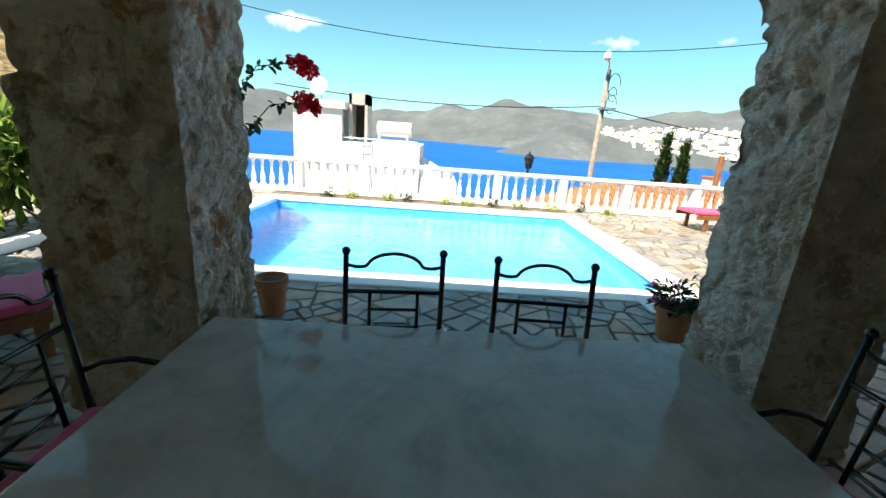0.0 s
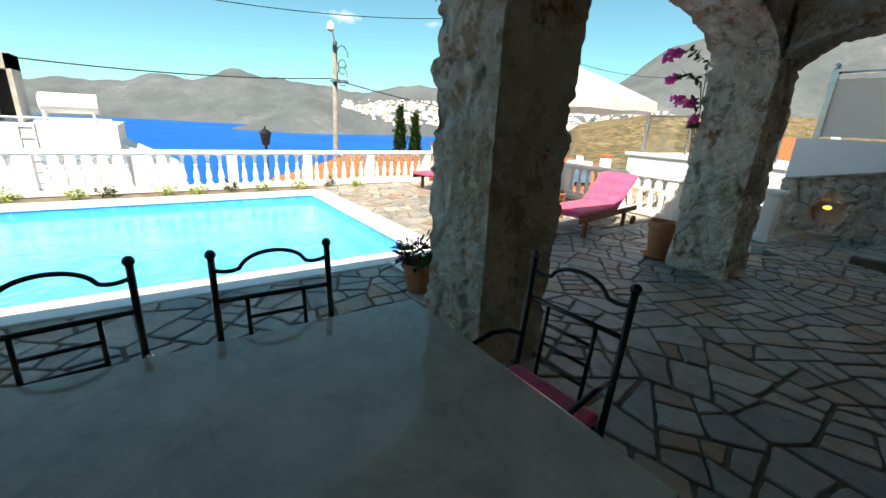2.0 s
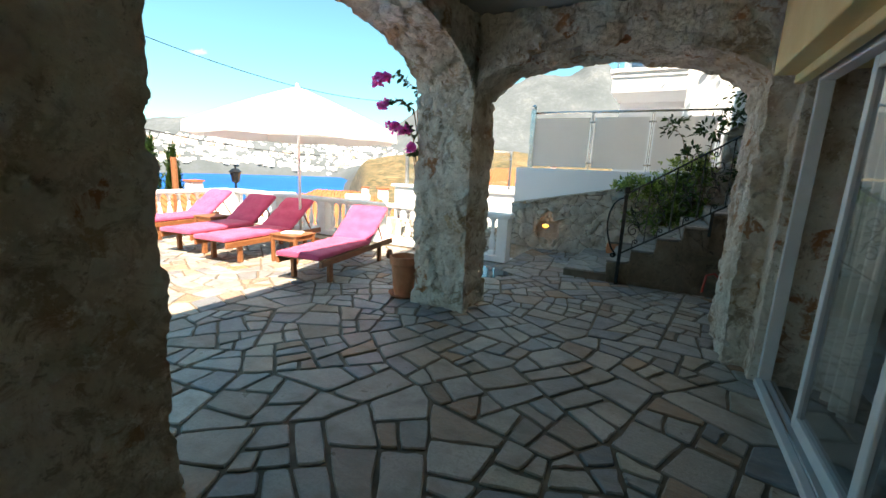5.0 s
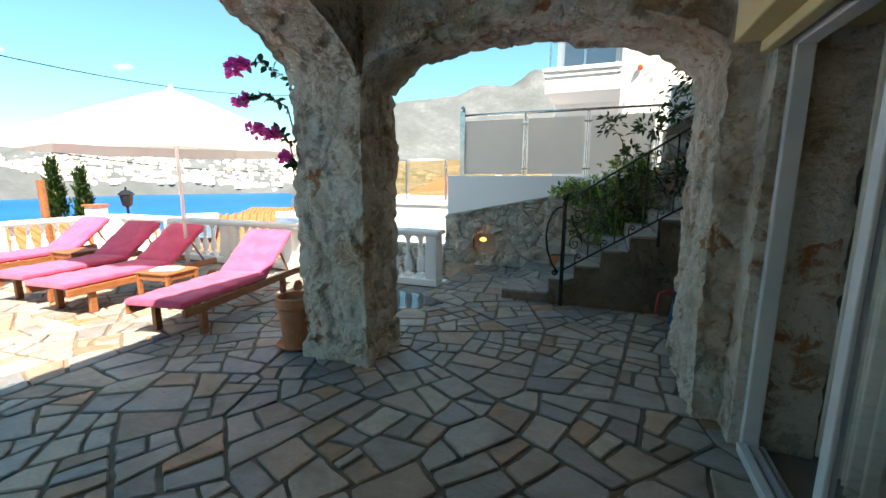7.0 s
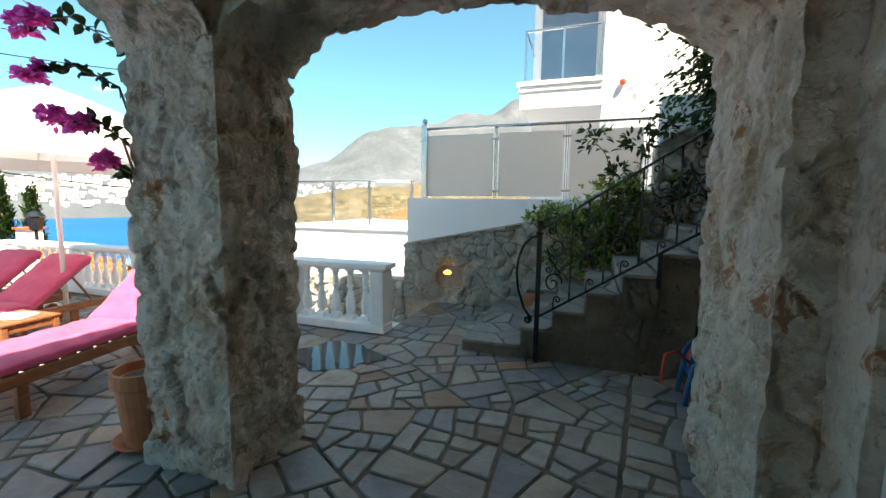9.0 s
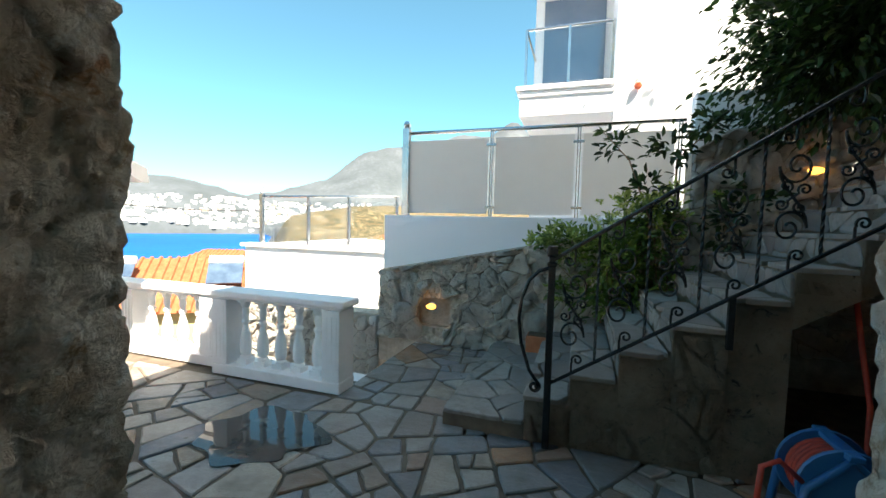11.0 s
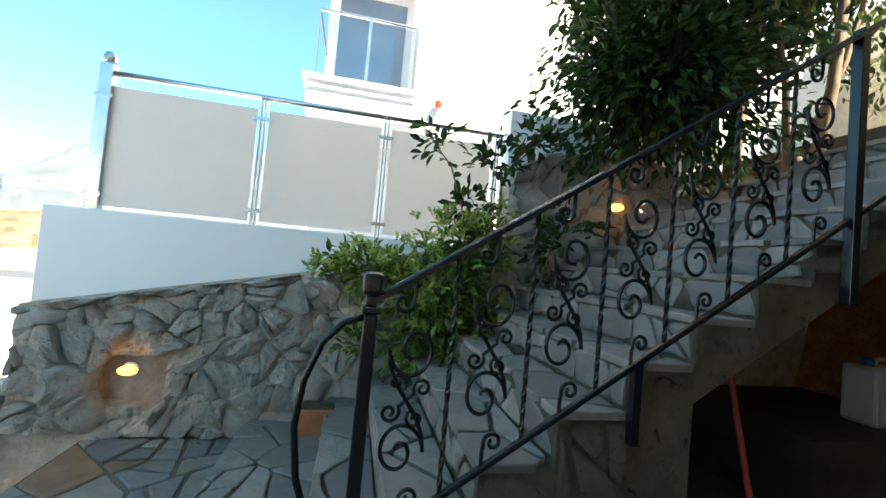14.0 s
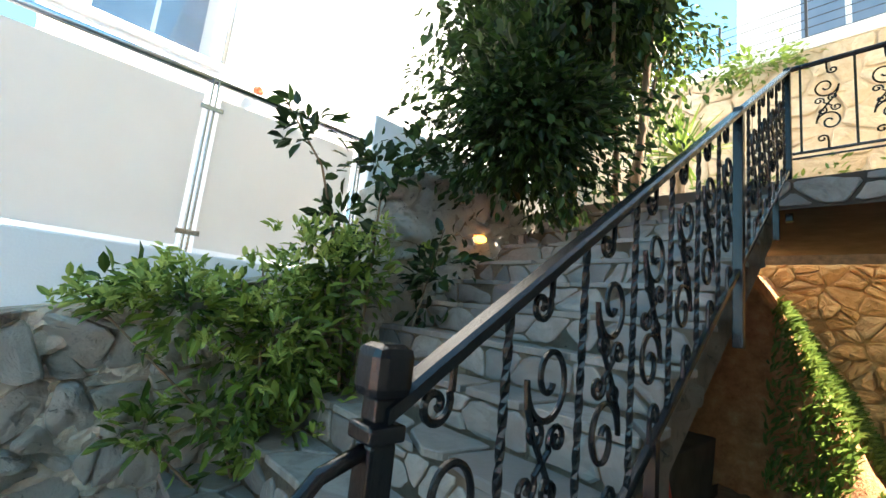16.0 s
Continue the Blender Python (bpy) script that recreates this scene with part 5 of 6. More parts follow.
def scroll_bar():
    """A wrought S scroll, point-symmetric about its middle, 0.83 m from rail to rail."""
    b = bmesh.new()
    up = [(x, 0, 0.165 + (z - 0.165) * 1.2) for x, y, z in spiral((0.012, 0.165), 0.014, 0.082, 690, 180, 40)]
    down = [(-x, 0, -z) for x, y, z in reversed(up)]
    rod(b, up + [(-0.062, 0, 0.11), (-0.035, 0, 0.05), (0.0, 0, 0.0), (0.035, 0, -0.05), (0.062, 0, -0.11)] + down, 0.0072, 6)
    for s in (1, -1):
        rod(b, [(0.0, 0, s * 0.41), (0.0, 0, s * 0.335)] + [(x * s, 0, z * s) for x, y, z in spiral((-0.036, 0.315), 0.036, 0.008, 30, -420, 20)], 0.0072, 6)
        rod(b, [(0, 0, 0)] + [(x * s, 0, z * s) for x, y, z in spiral((0.052, 0.04), 0.034, 0.007, 215, -260, 18)], 0.0064, 6)
        rod(b, [(0, 0, 0)] + [(x * s, 0, z * s) for x, y, z in spiral((0.034, -0.058), 0.032, 0.007, 120, 560, 18)], 0.0064, 6)
    return b


def twisted_bar(h):
    b = bmesh.new()
    rings = []
    n = 40
    for i in range(n + 1):
        a = i * 0.55
        rings.append([b.verts.new((0.0095 * math.cos(a + q * math.pi / 2), 0.0095 * math.sin(a + q * math.pi / 2), h * i / n)) for q in range(4)])
    for p, q in zip(rings, rings[1:]):
        for j in range(4):
            b.faces.new((p[j], p[(j + 1) % 4], q[(j + 1) % 4], q[j]))
    return b


def stair_railing():
    s0 = 0.655
    r = thing("stair_railing", pose(0.83, 7.545, 0), "black wrought iron stair railing with scrolls", "railing")
    top = lambda x: 1.235 + x * s0
    low = lambda x: 0.43 + x * s0
    span = 3.47

    def slab(h0, h1, half, name, label=""):
        b = bmesh.new()
        n = 80
        rows = []
        for i in range(n + 1):
            x = 0.0 + span * i / n
            z = (top if name == "handrail" else low)(x)
            w = half * (1 + 0.06 * (i % 2))
            rows.append([b.verts.new((x, dy, z + dz)) for dy, dz in ((-w, h0), (w, h0), (w, h1 * 0.6), (w * 0.6, h1), (-w * 0.6, h1), (-w, h1 * 0.6))])
        for p, q in zip(rows, rows[1:]):
            for j in range(6):
                b.faces.new((p[j], p[(j + 1) % 6], q[(j + 1) % 6], q[j]))
        b.faces.new(rows[0][::-1]), b.faces.new(rows[-1])
        part(name, b, M_IRON, r, label)

    slab(-0.012, 0.016, 0.024, "handrail", "hammered iron handrail")
    slab(-0.012, 0.012, 0.012, "bottom_rail")
    newel = part("newel_post", boxes((-0.022, 0.022, -0.022, 0.022, 0, 1.20)), M_IRON, r, bevel=0.006)
    part("collar", boxes((-0.030, 0.030, -0.030, 0.030, 1.20, 1.224), (-0.019, 0.019, -0.019, 0.019, 1.224, 1.26)), M_IRON, newel, bevel=0.005)
    part("knob", boxes((-0.034, 0.034, -0.034, 0.034, 1.256, 1.332)), M_IRON, newel, bevel=0.017)
    for x, z0 in ((1.99, 1.36), (3.47, 2.3)):
        part("post", boxes((x - 0.022, x + 0.022, -0.022, 0.022, z0, top(x) + 0.02)), M_IRON, r, bevel=0.004)
    for x in (0.99, 2.95):
        part("stay", boxes((x - 0.016, x + 0.016, -0.016, 0.016, low(x) - 0.3, low(x))), M_IRON, r)
    bar = scroll = None
    n = 0
    x = 0.14
    while x < span - 0.08:
        if abs(x - 1.99) > 0.07:
            if n % 2 == 0:
                if scroll is None:
                    scroll = part("scroll_baluster", scroll_bar(), M_IRON, r)
                    o = scroll
                else:
                    o = new("scroll_baluster", scroll.data)
                    o.parent = r
                o.location = (x, 0, (top(x) + low(x)) / 2)
                o.scale = (0.98, 1.0, 1.0)
            else:
                if bar is None:
                    bar = part("twisted_baluster", twisted_bar(0.80), M_IRON, r)
                    o = bar
                else:
                    o = new("twisted_baluster", bar.data)
                    o.parent = r
                o.location = (x, 0, low(x))
        n += 1
        x += 0.137
    b = bmesh.new()
    rod(b, [(-0.01, 0, 1.19), (-0.08, 0, 1.165), (-0.14, 0, 1.10), (-0.185, 0, 0.98), (-0.2, 0, 0.84), (-0.18, 0, 0.68), (-0.12, 0, 0.5), (-0.05, 0, 0.41)] + spiral((-0.085, 0.40), 0.035, 0.01, 20, -420, 18), 0.0115, 8)
    part("end_scroll", b, M_IRON, r, smooth=True)


stair_railing()


def landing_railing():
    r = thing("landing_railing", pose(4.3, 5.0, 2.58), "black wrought iron railing along the upper landing", "railing")
    b = bmesh.new()
    rod(b, [(0, 0, 0.93), (0, 2.52, 0.93)], 0.02, 8)
    part("handrail", b, M_IRON, r)
    b = bmesh.new()
    rod(b, [(0, 0, 0.24), (0, 2.52, 0.24)], 0.011, 6)
    rod(b, [(0, 0, 0.20), (0, 2.52, 0.20)], 0.008, 6)
    part("bottom_rail", b, M_IRON, r)
    me = None
    for i in range(17):
        y = 0.1 + i * 0.148
        if i % 2:
            q = scroll_bar()
            q.transform(pose(0, y, 0.585, 0, 0, 90) @ Matrix.Diagonal((0.9, 0.9, 0.83, 1)))
            part("scroll_baluster", q, M_IRON, r)
        else:
            q = bmesh.new()
            rod(q, [(0, y, 0.24), (0, y, 0.93)], 0.008, 6)
            part("baluster", q, M_IRON, r)
    for y in (0.05, 1.3):
        part("post", boxes((-0.02, 0.02, y - 0.02, y + 0.02, 0, 0.93)), M_IRON, r)


landing_railing()


# ---- lamps, hose reel, canister ----
def wall_lamp(m):
    w = thing("wall_lamp", m, "small glowing amber wall lamp", "lamp", "amber wall lamps")
    b = bmesh.new()
    lathe(b, [(0.045, 0.0), (0.05, 0.02), (0.035, 0.035)], 14)
    b.transform(pose(0, 0, 0, 90))
    part("holder", b, M_PVC, w)
    b = bmesh.new()
    bmesh.ops.create_uvsphere(b, u_segments=14, v_segments=10, radius=0.042, matrix=Matrix.Translation((0, -0.06, 0)) @ Matrix.Diagonal((1.45, 1.0, 0.75, 1)))
    part("globe", b, M_LAMP, w, "amber glass globe", smooth=True)
    return w


lamp = wall_lamp(pose(-0.67, 9.47, 0.46))
copy_thing(lamp, pose(2.93, 9.40, 2.0))


def hose_reel():
    h = thing("hose_reel", pose(2.17, 7.2, 0), "blue plastic hose reel wound with red hose", "hose reel")
    for y in (-0.13, 0.13):
        b = bmesh.new()
        rod(b, [(-0.2, y, 0.0), (-0.16, y, 0.3), (0, y, 0.46), (0.16, y, 0.3), (0.2, y, 0.0)], 0.02, 8)
        part("side_frame", b, M_BLUE, h, smooth=True)
        q = lathe(bmesh.new(), [(0.03, -0.012), (0.19, -0.012), (0.195, 0.0), (0.19, 0.012), (0.03, 0.012)], 24)
        q.transform(pose(0, y * 0.8, 0.3, 90))
        part("disc", q, M_BLUE, h)
    for i in range(6):
        b = bmesh.new()
        rr = 0.15
        rod(b, [(rr * math.cos(a), -0.08 + 0.03 * i + 0.002 * a, 0.3 + rr * math.sin(a)) for a in (2 * math.pi * j / 24 for j in range(25))], 0.013, 6)
        part("hose_turn", b, M_HOSE, h, smooth=True)
    b = bmesh.new()
    rod(b, [(-0.15, -0.1, 0.3), (-0.28, -0.16, 0.42), (-0.36, -0.2, 0.40), (-0.38, -0.22, 0.2)], 0.013, 6)
    part("hose_end", b, M_HOSE, h, smooth=True)
    part("handle", boxes((-0.03, 0.03, -0.16, 0.16, 0.46, 0.49)), M_BLUE, h, bevel=0.008)


hose_reel()
b = bmesh.new()
rod(b, [(2.5, 7.8, 1.08), (2.52, 7.75, 0.8), (2.55, 7.7, 0.5), (2.5, 7.6, 0.2), (2.3, 7.5, 0.02)], 0.014, 7)
tagged(finish("garden_hose", b, M_HOSE, smooth=True), "red garden hose hanging under the stairs", "hose")
structure("shelf_concrete", boxes((3.6, 5.2, 8.2, 9.4, -0.01, 0.5)), M_SHADE_CONC, "rough concrete ledge under the stairs", bevel=0.01)


def canister():
    c = thing("canister", pose(4.6, 8.5, 0.5), "white plastic canister standing on the ledge", "canister")
    part("body", boxes((-0.17, 0.17, -0.12, 0.12, 0, 0.42)), M_PVC, c, bevel=0.03)
    part("cap", lathe(bmesh.new(), [(0.04, 0.42), (0.042, 0.46), (0.03, 0.475)], 12, (-0.1, 0, 0)), M_BLUE, c, "blue screw cap")
    b = bmesh.new()
    rod(b, [(-0.04, 0, 0.42), (0.0, 0, 0.47), (0.1, 0, 0.47), (0.14, 0, 0.42)], 0.016, 6)
    part("handle", b, M_PVC, c)


canister()


def step_lamp_box():
    c = thing("planter_box", pose(0.62, 9.25, 0.1), "small speckled box planter beside the low step", "planter")
    part("body", boxes((-0.13, 0.13, -0.1, 0.1, 0, 0.2)), M_TERRA, c, bevel=0.01)
    part("soil", boxes((-0.11, 0.11, -0.08, 0.08, 0.2, 0.21)), M_SOIL, c)


step_lamp_box()


# ---- upper garden ----
structure("ground_upper", boxes((7.0, 9.0, 4.0, 12.0, 2.404, 2.6), (5.2, 7.0, 9.464, 11.0, 2.3, 2.58)), M_SOIL, "planted soil of the upper garden")
structure("wall_garden", boxes((7.0, 7.3, 3.0, 12.0, -0.3, 2.4)), M_GOLD, "golden stone retaining wall behind the stairs")
structure("wall_garden_upper", boxes((9.0, 9.4, 2.0, 14.0, 2.4, 6.4)), M_CREAM, "tall warm stone wall of the upper garden")
structure("parapet", boxes((8.96, 9.44, 2.0, 14.0, 6.4, 6.62)), M_RENDER, "white capping on the upper stone wall", bevel=0.01)
b = boxes((11.5, 16, 2.0, 9.4, 5.0, 11))
up_house = tagged(finish("upper_house", b, M_RENDER), "pale house above the upper garden wall", "house")
win = part("window", boxes((11.42, 11.5, 4.9, 8.3, 7.0, 9.2)), M_PVC, up_house)
part("pane", boxes((11.40, 11.43, 5.0, 6.6, 7.1, 9.1)), M_DARKGLASS, win)
part("pane", boxes((11.40, 11.43, 6.7, 7.4, 7.1, 9.1)), M_DARKGLASS, win)
part("pane", boxes((11.40, 11.43, 7.5, 8.2, 7.1, 9.1)), M_DARKGLASS, win)
fence = thing("wire_fence", pose(9.2, 4, 6.62), "thin steel rail fence on the upper wall", "fence")
for i in range(5):
    b = bmesh.new()
    rod(b, [(0, 0, 0.15 + i * 0.17), (0, 8, 0.15 + i * 0.17)], 0.008, 5)
    part("rail", b, M_CABLE, fence)
for i in range(7):
    part("post", boxes((-0.02, 0.02, i * 1.3 - 0.02, i * 1.3 + 0.02, 0, 0.95)), M_CABLE, fence)
shrub(pose(8.2, 8.4, 2.6), "sunlit yellow green shrubs against the upper wall", [((0, 0, 0.8), (0.5, 1.2, 0.7), 70, 20, 0.12), ((0.1, -1.8, 0.7), (0.5, 1.0, 0.8), 60, 20, 0.12), ((0.5, 0.2, 3.6), (0.3, 0.8, 0.3), 24, 18, 0.1)], 0.12, M_LEAF_YUCCA, [[(0, 0, 0), (0, 0.3, 1.2)], [(0.5, 0.2, 0), (0.6, 0.2, 3.5)]], 71)


def bank_height(x, y):
    rise = 0.25 + 0.75 * smooth01((y - 7.05) / 0.45) + 1.2 * smooth01((y - 7.4) / 0.75)
    return rise * smooth01((x - 4.9) / 0.7) + 0.09 * noise.fractal(Vector((x, y, 1)) * 3.2, 0.9, 2.1, 4)


bm = bmesh.new()
rows = [[bm.verts.new((5.0 + 2.0 * i / 40, 6.95 + 2.5 * j / 50, max(0.0, bank_height(5.0 + 2.0 * i / 40, 6.95 + 2.5 * j / 50)))) for j in range(51)] for i in range(41)]
for a, c in zip(rows, rows[1:]):
    for j in range(50):
        bm.faces.new((a[j], c[j], c[j + 1], a[j + 1]))
structure("bank", bm, M_BANK, "steep reddish earth bank at the foot of the golden wall")
bank_rng = random.Random(72)
grass = []
for _ in range(5200):
    x, y = bank_rng.uniform(5.05, 6.95), bank_rng.uniform(6.98, 7.85)
    if noise.noise(Vector((x, y, 4)) * 2.2) > -0.3:
        grass.append((Vector((x, y, bank_height(x, y) - 0.01)), Vector((bank_rng.uniform(-0.4, 0.4), -0.5, 0.9))))
tagged(leaf_mesh("bank_plants", grass, 0.11, M_LEAF_YUCCA, None, bank_rng, -0.2, 0.3), "low green plants covering the earth bank", "plants", kind="stuff")


# ---- neighbouring houses, pole, wires ----
def heater_house():
    h = thing("white_house", pose(-15.0, -2.5, 0), "white flat-roofed house with a solar water heater", "house")
    part("wall", boxes((-2.5, 1.5, -2.4, -0.75, -9, 2.05), (-2.5, 1.5, -0.75, 2.0, -9, 0.98)), M_RENDER, h)
    part("roof", boxes((-2.6, 1.62, -2.55, -0.6, 2.05, 2.3)), M_RENDER, h, bevel=0.02)
    b = bmesh.new()
    extrude(b, [(2.0, -9), (3.4, -9), (3.4, -0.25), (2.0, 0.5)], "x", -1.5, 1.3)
    part("lean_to", b, M_RENDER, h)
    ch = part("chimney", boxes((0.2, 1.2, -0.55, -0.45, 1.0, 2.6), (0.2, 1.2, 0.0, 0.1, 1.0, 2.6), (0.2, 1.2, -0.55, 0.1, 2.25, 2.62)), M_CONC, h)
    # black sheet stands in for the dark inside of the chimney
    part("opening", boxes((0.3, 0.35, -0.45, 0.0, 1.05, 2.25)), M_CABLE, ch)
    b = lathe(bmesh.new(), [(0.2, 0), (0.26, 0.03), (0.26, 1.2), (0.2, 1.23)], 18)
    b.transform(pose(1.1, 0.45, 1.5, -90))
    part("water_tank", b, M_PVC, h, "white cylindrical water tank", smooth=False)
    part("tank_stand", boxes((0.9, 1.3, 0.3, 1.9, 1.0, 1.06), (0.9, 1.3, 0.5, 0.55, 1.06, 1.3), (0.9, 1.3, 1.5, 1.55, 1.06, 1.3), (1.3, 1.34, -0.7, 1.9, 1.1, 1.14)), M_PVC, h)
    b = lathe(bmesh.new(), [(0.02, 0), (0.18, 0.03), (0.3, 0.1), (0.31, 0.12), (0.17, 0.06), (0.01, 0.03)], 18)
    b.transform(pose(1.0, -1.6, 2.75, 70, 0, 80))
    dish = part("satellite_dish", b, M_PVC, h, "white satellite dish")
    part("mast", boxes((0.9, 0.94, -1.6, -1.56, 2.3, 2.8), (0.9, 0.93, -1.9, -1.87, 2.3, 2.7)), M_STEEL, dish)
    b = bmesh.new()
    for y in (0.02, 0.32):
        rod(b, [(1.52, y, -0.6), (1.52, y, 1.0)], 0.015, 5)
    for i in range(6):
        rod(b, [(1.52, 0.02, -0.5 + i * 0.28), (1.52, 0.32, -0.5 + i * 0.28)], 0.012, 5)
    part("ladder", b, M_PVC, h)


heater_house()


def tiled_house(m, w, d, zr, ze, label, solar=0):
    h = thing("tiled_house", m, label, "house")
    part("wall", boxes((-w / 2 + 0.3, w / 2 - 0.3, -d / 2 + 0.3, d / 2 - 0.3, -9, ze)), M_YELLOW, h)
    b = bmesh.new()
    v = [b.verts.new(p) for p in ((-w / 2, -d / 2, ze), (w / 2, -d / 2, ze), (w / 2, d / 2, ze), (-w / 2, d / 2, ze), (-w / 2 + d * 0.45, 0, zr), (w / 2 - d * 0.45, 0, zr))]
    for f in ((0, 1, 5, 4), (1, 2, 5), (2, 3, 4, 5), (3, 0, 4), (3, 2, 1, 0)):
        b.faces.new([v[i] for i in f])
    roof = part("roof", b, M_ROOF, h, "orange clay tile roof")
    b = bmesh.new()
    n = int(w / 0.28)
    for i in range(n):
        x = -w / 2 + (i + 0.5) * w / n
        f = min(1.0, (w / 2 - abs(x)) / (d * 0.45))
        for s in (-1, 1):
            rod(b, [(x, s * d / 2, ze + 0.03), (x, s * d / 2 * (1 - f), ze + (zr - ze) * f + 0.03)], 0.06, 5)
    tagged(part("tiling", b, M_ROOF, roof), "rows of clay tiles", kind="stuff")
    ch = part("chimney", boxes((w * 0.22, w * 0.22 + 0.5, 0.3, 0.8, ze, zr + 0.35)), M_RENDER, h)
    part("chimney_cap", boxes((w * 0.22 - 0.06, w * 0.22 + 0.56, 0.24, 0.86, zr + 0.35, zr + 0.42)), M_ROOF, ch)
    for i in range(solar):
        x = -w * 0.25 + i * w * 0.36
        tilt = pose(x, -d * 0.27, ze + (zr - ze) * 0.55 + 0.25, 38)
        q = part("solar_panel", box(bmesh.new(), -0.55, 0.55, -0.5, 0.5, -0.03, 0.03, tilt), M_SOLAR, h, "dark blue solar collector")
        b = lathe(bmesh.new(), [(0.1, 0), (0.17, 0.03), (0.17, 1.1), (0.1, 1.13)], 16)
        b.transform(pose(x - 0.56, -d * 0.27 + 0.5, ze + (zr - ze) * 0.55 + 0.66, 0, 90))
        part("water_tank", b, M_PVC, h, "white water tank")
    return h


tiled_house(pose(-16.5, 10.0, 0, 0, 0, 95), 11, 7, 0.05, -1.6, "house below the terrace with an orange tiled roof")
tiled_house(pose(-12.5, 16.5, 0, 0, 0, 40), 9, 6, -0.05, -1.5, "house with an orange tiled roof and solar heaters", 2)
tiled_house(pose(-24, 29, 0, 0, 0, 20), 10, 7, -0.9, -2.6, "more distant house with an orange tiled roof")
tiled_house(pose(-11, 40, 0, 0, 0, 10), 12, 8, 1.6, -0.4, "house with an orange roof on the slope beyond the glass screen")


def utility_pole():
    p = thing("utility_pole", pose(-17.4, 6.95, -8), "concrete utility pole with a street lamp and cables", "utility pole")
    b = bmesh.new()
    rod(b, [(0, 0, 0), (-0.12, 0.28, 12.6)], 0.16, 10, 0.1)
    part("pole", b, M_POLE, p, smooth=True)
    b = bmesh.new()
    rod(b, [(-0.12, 0.28, 12.3), (0.1, 0.15, 12.8), (0.3, 0.0, 13.0)], 0.04, 6)
    lathe(b, [(0.05, 0), (0.16, 0.1), (0.14, 0.3), (0.04, 0.42)], 10, (0.35, -0.05, 12.85))
    part("lamp_head", b, M_PVC, p, "white street lamp head")
    b = bmesh.new()
    for i, (r, c) in enumerate(((0.45, 12.0), (0.3, 11.6), (0.38, 11.2))):
        rod(b, [(0, 0.35 + r * math.cos(a) * 0.6 + 0.2, c + r * math.sin(a)) for a in (2 * math.pi * j / 14 for j in range(13))], 0.018, 5)
    part("cable_loop", b, M_CABLE, p)
    part("crossarm", boxes((-0.3, 0.3, 0.1, 0.7, 10.95, 11.05)), M_STEEL, p)


utility_pole()


def cable(a, b, sag, r, label):
    bm = bmesh.new()
    a, b = Vector(a), Vector(b)
    rod(bm, [a.lerp(b, i / 24) - Vector((0, 0, 4 * sag * (i / 24) * (1 - i / 24))) for i in range(25)], r, 5)
    tagged(finish("overhead_cable", bm, M_CABLE), label, "cable")


cable((-17.5, 7.1, 3.1), (-17.0, -6.8, 3.0), 0.35, 0.022, "thick black overhead cable from the pole to the white house")
cable((-17.5, 7.2, 3.05), (-22, 34, 2.6), 0.9, 0.026, "thick black overhead cable running off from the pole")
cable((-1.09, -1.3, 2.16), (-1.09, 2.12, 2.16), 0.17, 0.002, "thin wire strung along the porch pillars")
cable((-1.09, 2.12, 2.16), (-1.09, 5.5, 2.18), 0.18, 0.002, "thin wire strung along the porch pillars")


def lantern_post(m, h):
    p = thing("street_lantern", m, "black lantern on a post behind the balustrade", "lamp", "lanterns behind the balustrade")
    b = bmesh.new()
    rod(b, [(0, 0, -h), (0, 0, 0)], 0.035, 8, 0.028)
    part("post", b, M_IRON, p)
    part("lantern", lathe(bmesh.new(), [(0.04, 0), (0.09, 0.03), (0.13, 0.26), (0.16, 0.28), (0.08, 0.36), (0.02, 0.38), (0.02, 0.44)], 6), M_IRON, p)
    return p


ln = lantern_post(pose(-9.2, 2.45, 0.78), 6)
copy_thing(ln, pose(-8.7, 8.6, 0.85))
b = bmesh.new()
rod(b, [(-9.3, 7.4, -5), (-9.3, 7.4, 1.45)], 0.07, 8)
tagged(finish("wooden_post", b, M_TEAK), "plain wooden post behind the balustrade", "post")


def cypress(m, h, r, seed):
    rng = random.Random(seed)
    c = thing("cypress", m, "slim dark green cypress tree", "tree", "cypress trees below the terrace")
    b = bmesh.new()
    rod(b, [(0, 0, 0), (0, 0, h * 0.9)], 0.12, 6, 0.03)
    part("trunk", b, M_BARK, c)
    places = []
    for _ in range(420):
        f = rng.random() ** 0.8
        rr = r * (1 - f) ** 0.6 * min(1, f * 6 + 0.3) * rng.uniform(0.6, 1.1)
        a = rng.uniform(0, 2 * math.pi)
        q = Vector((rr * math.cos(a), rr * math.sin(a), h * (0.05 + 0.95 * f)))
        for _ in range(7):
            places.append((q + Vector((rng.gauss(0, 0.12), rng.gauss(0, 0.12), rng.gauss(0, 0.2))), Vector((math.cos(a), math.sin(a), 1.5))))
    leaf_mesh("crown", places, 0.34, M_LEAF, c, rng, -0.4, 0.35)
    return c


cp = cypress(pose(-33.9, 19.3, -7), 9.4, 0.75, 81)
copy_thing(cp, pose(-33.0, 20.4, -7.6))


# ---- puddle ----
rng = random.Random(90)
bm = bmesh.new()
rim = [((0.42 + 0.2 * noise.noise(Vector((math.cos(a) * 1.6, math.sin(a) * 1.6, 2)))) * math.cos(a), (0.33 + 0.2 * noise.noise(Vector((math.cos(a) * 1.6, math.sin(a) * 1.6, 5)))) * math.sin(a)) for a in (2 * math.pi * i / 64 for i in range(64))]
prism(bm, [(x - 1.0, y + 7.0) for x, y in rim], 0.001, 0.0062)
structure("water_puddle", bm, M_PUDDLE, "shallow puddle on the flagstones")


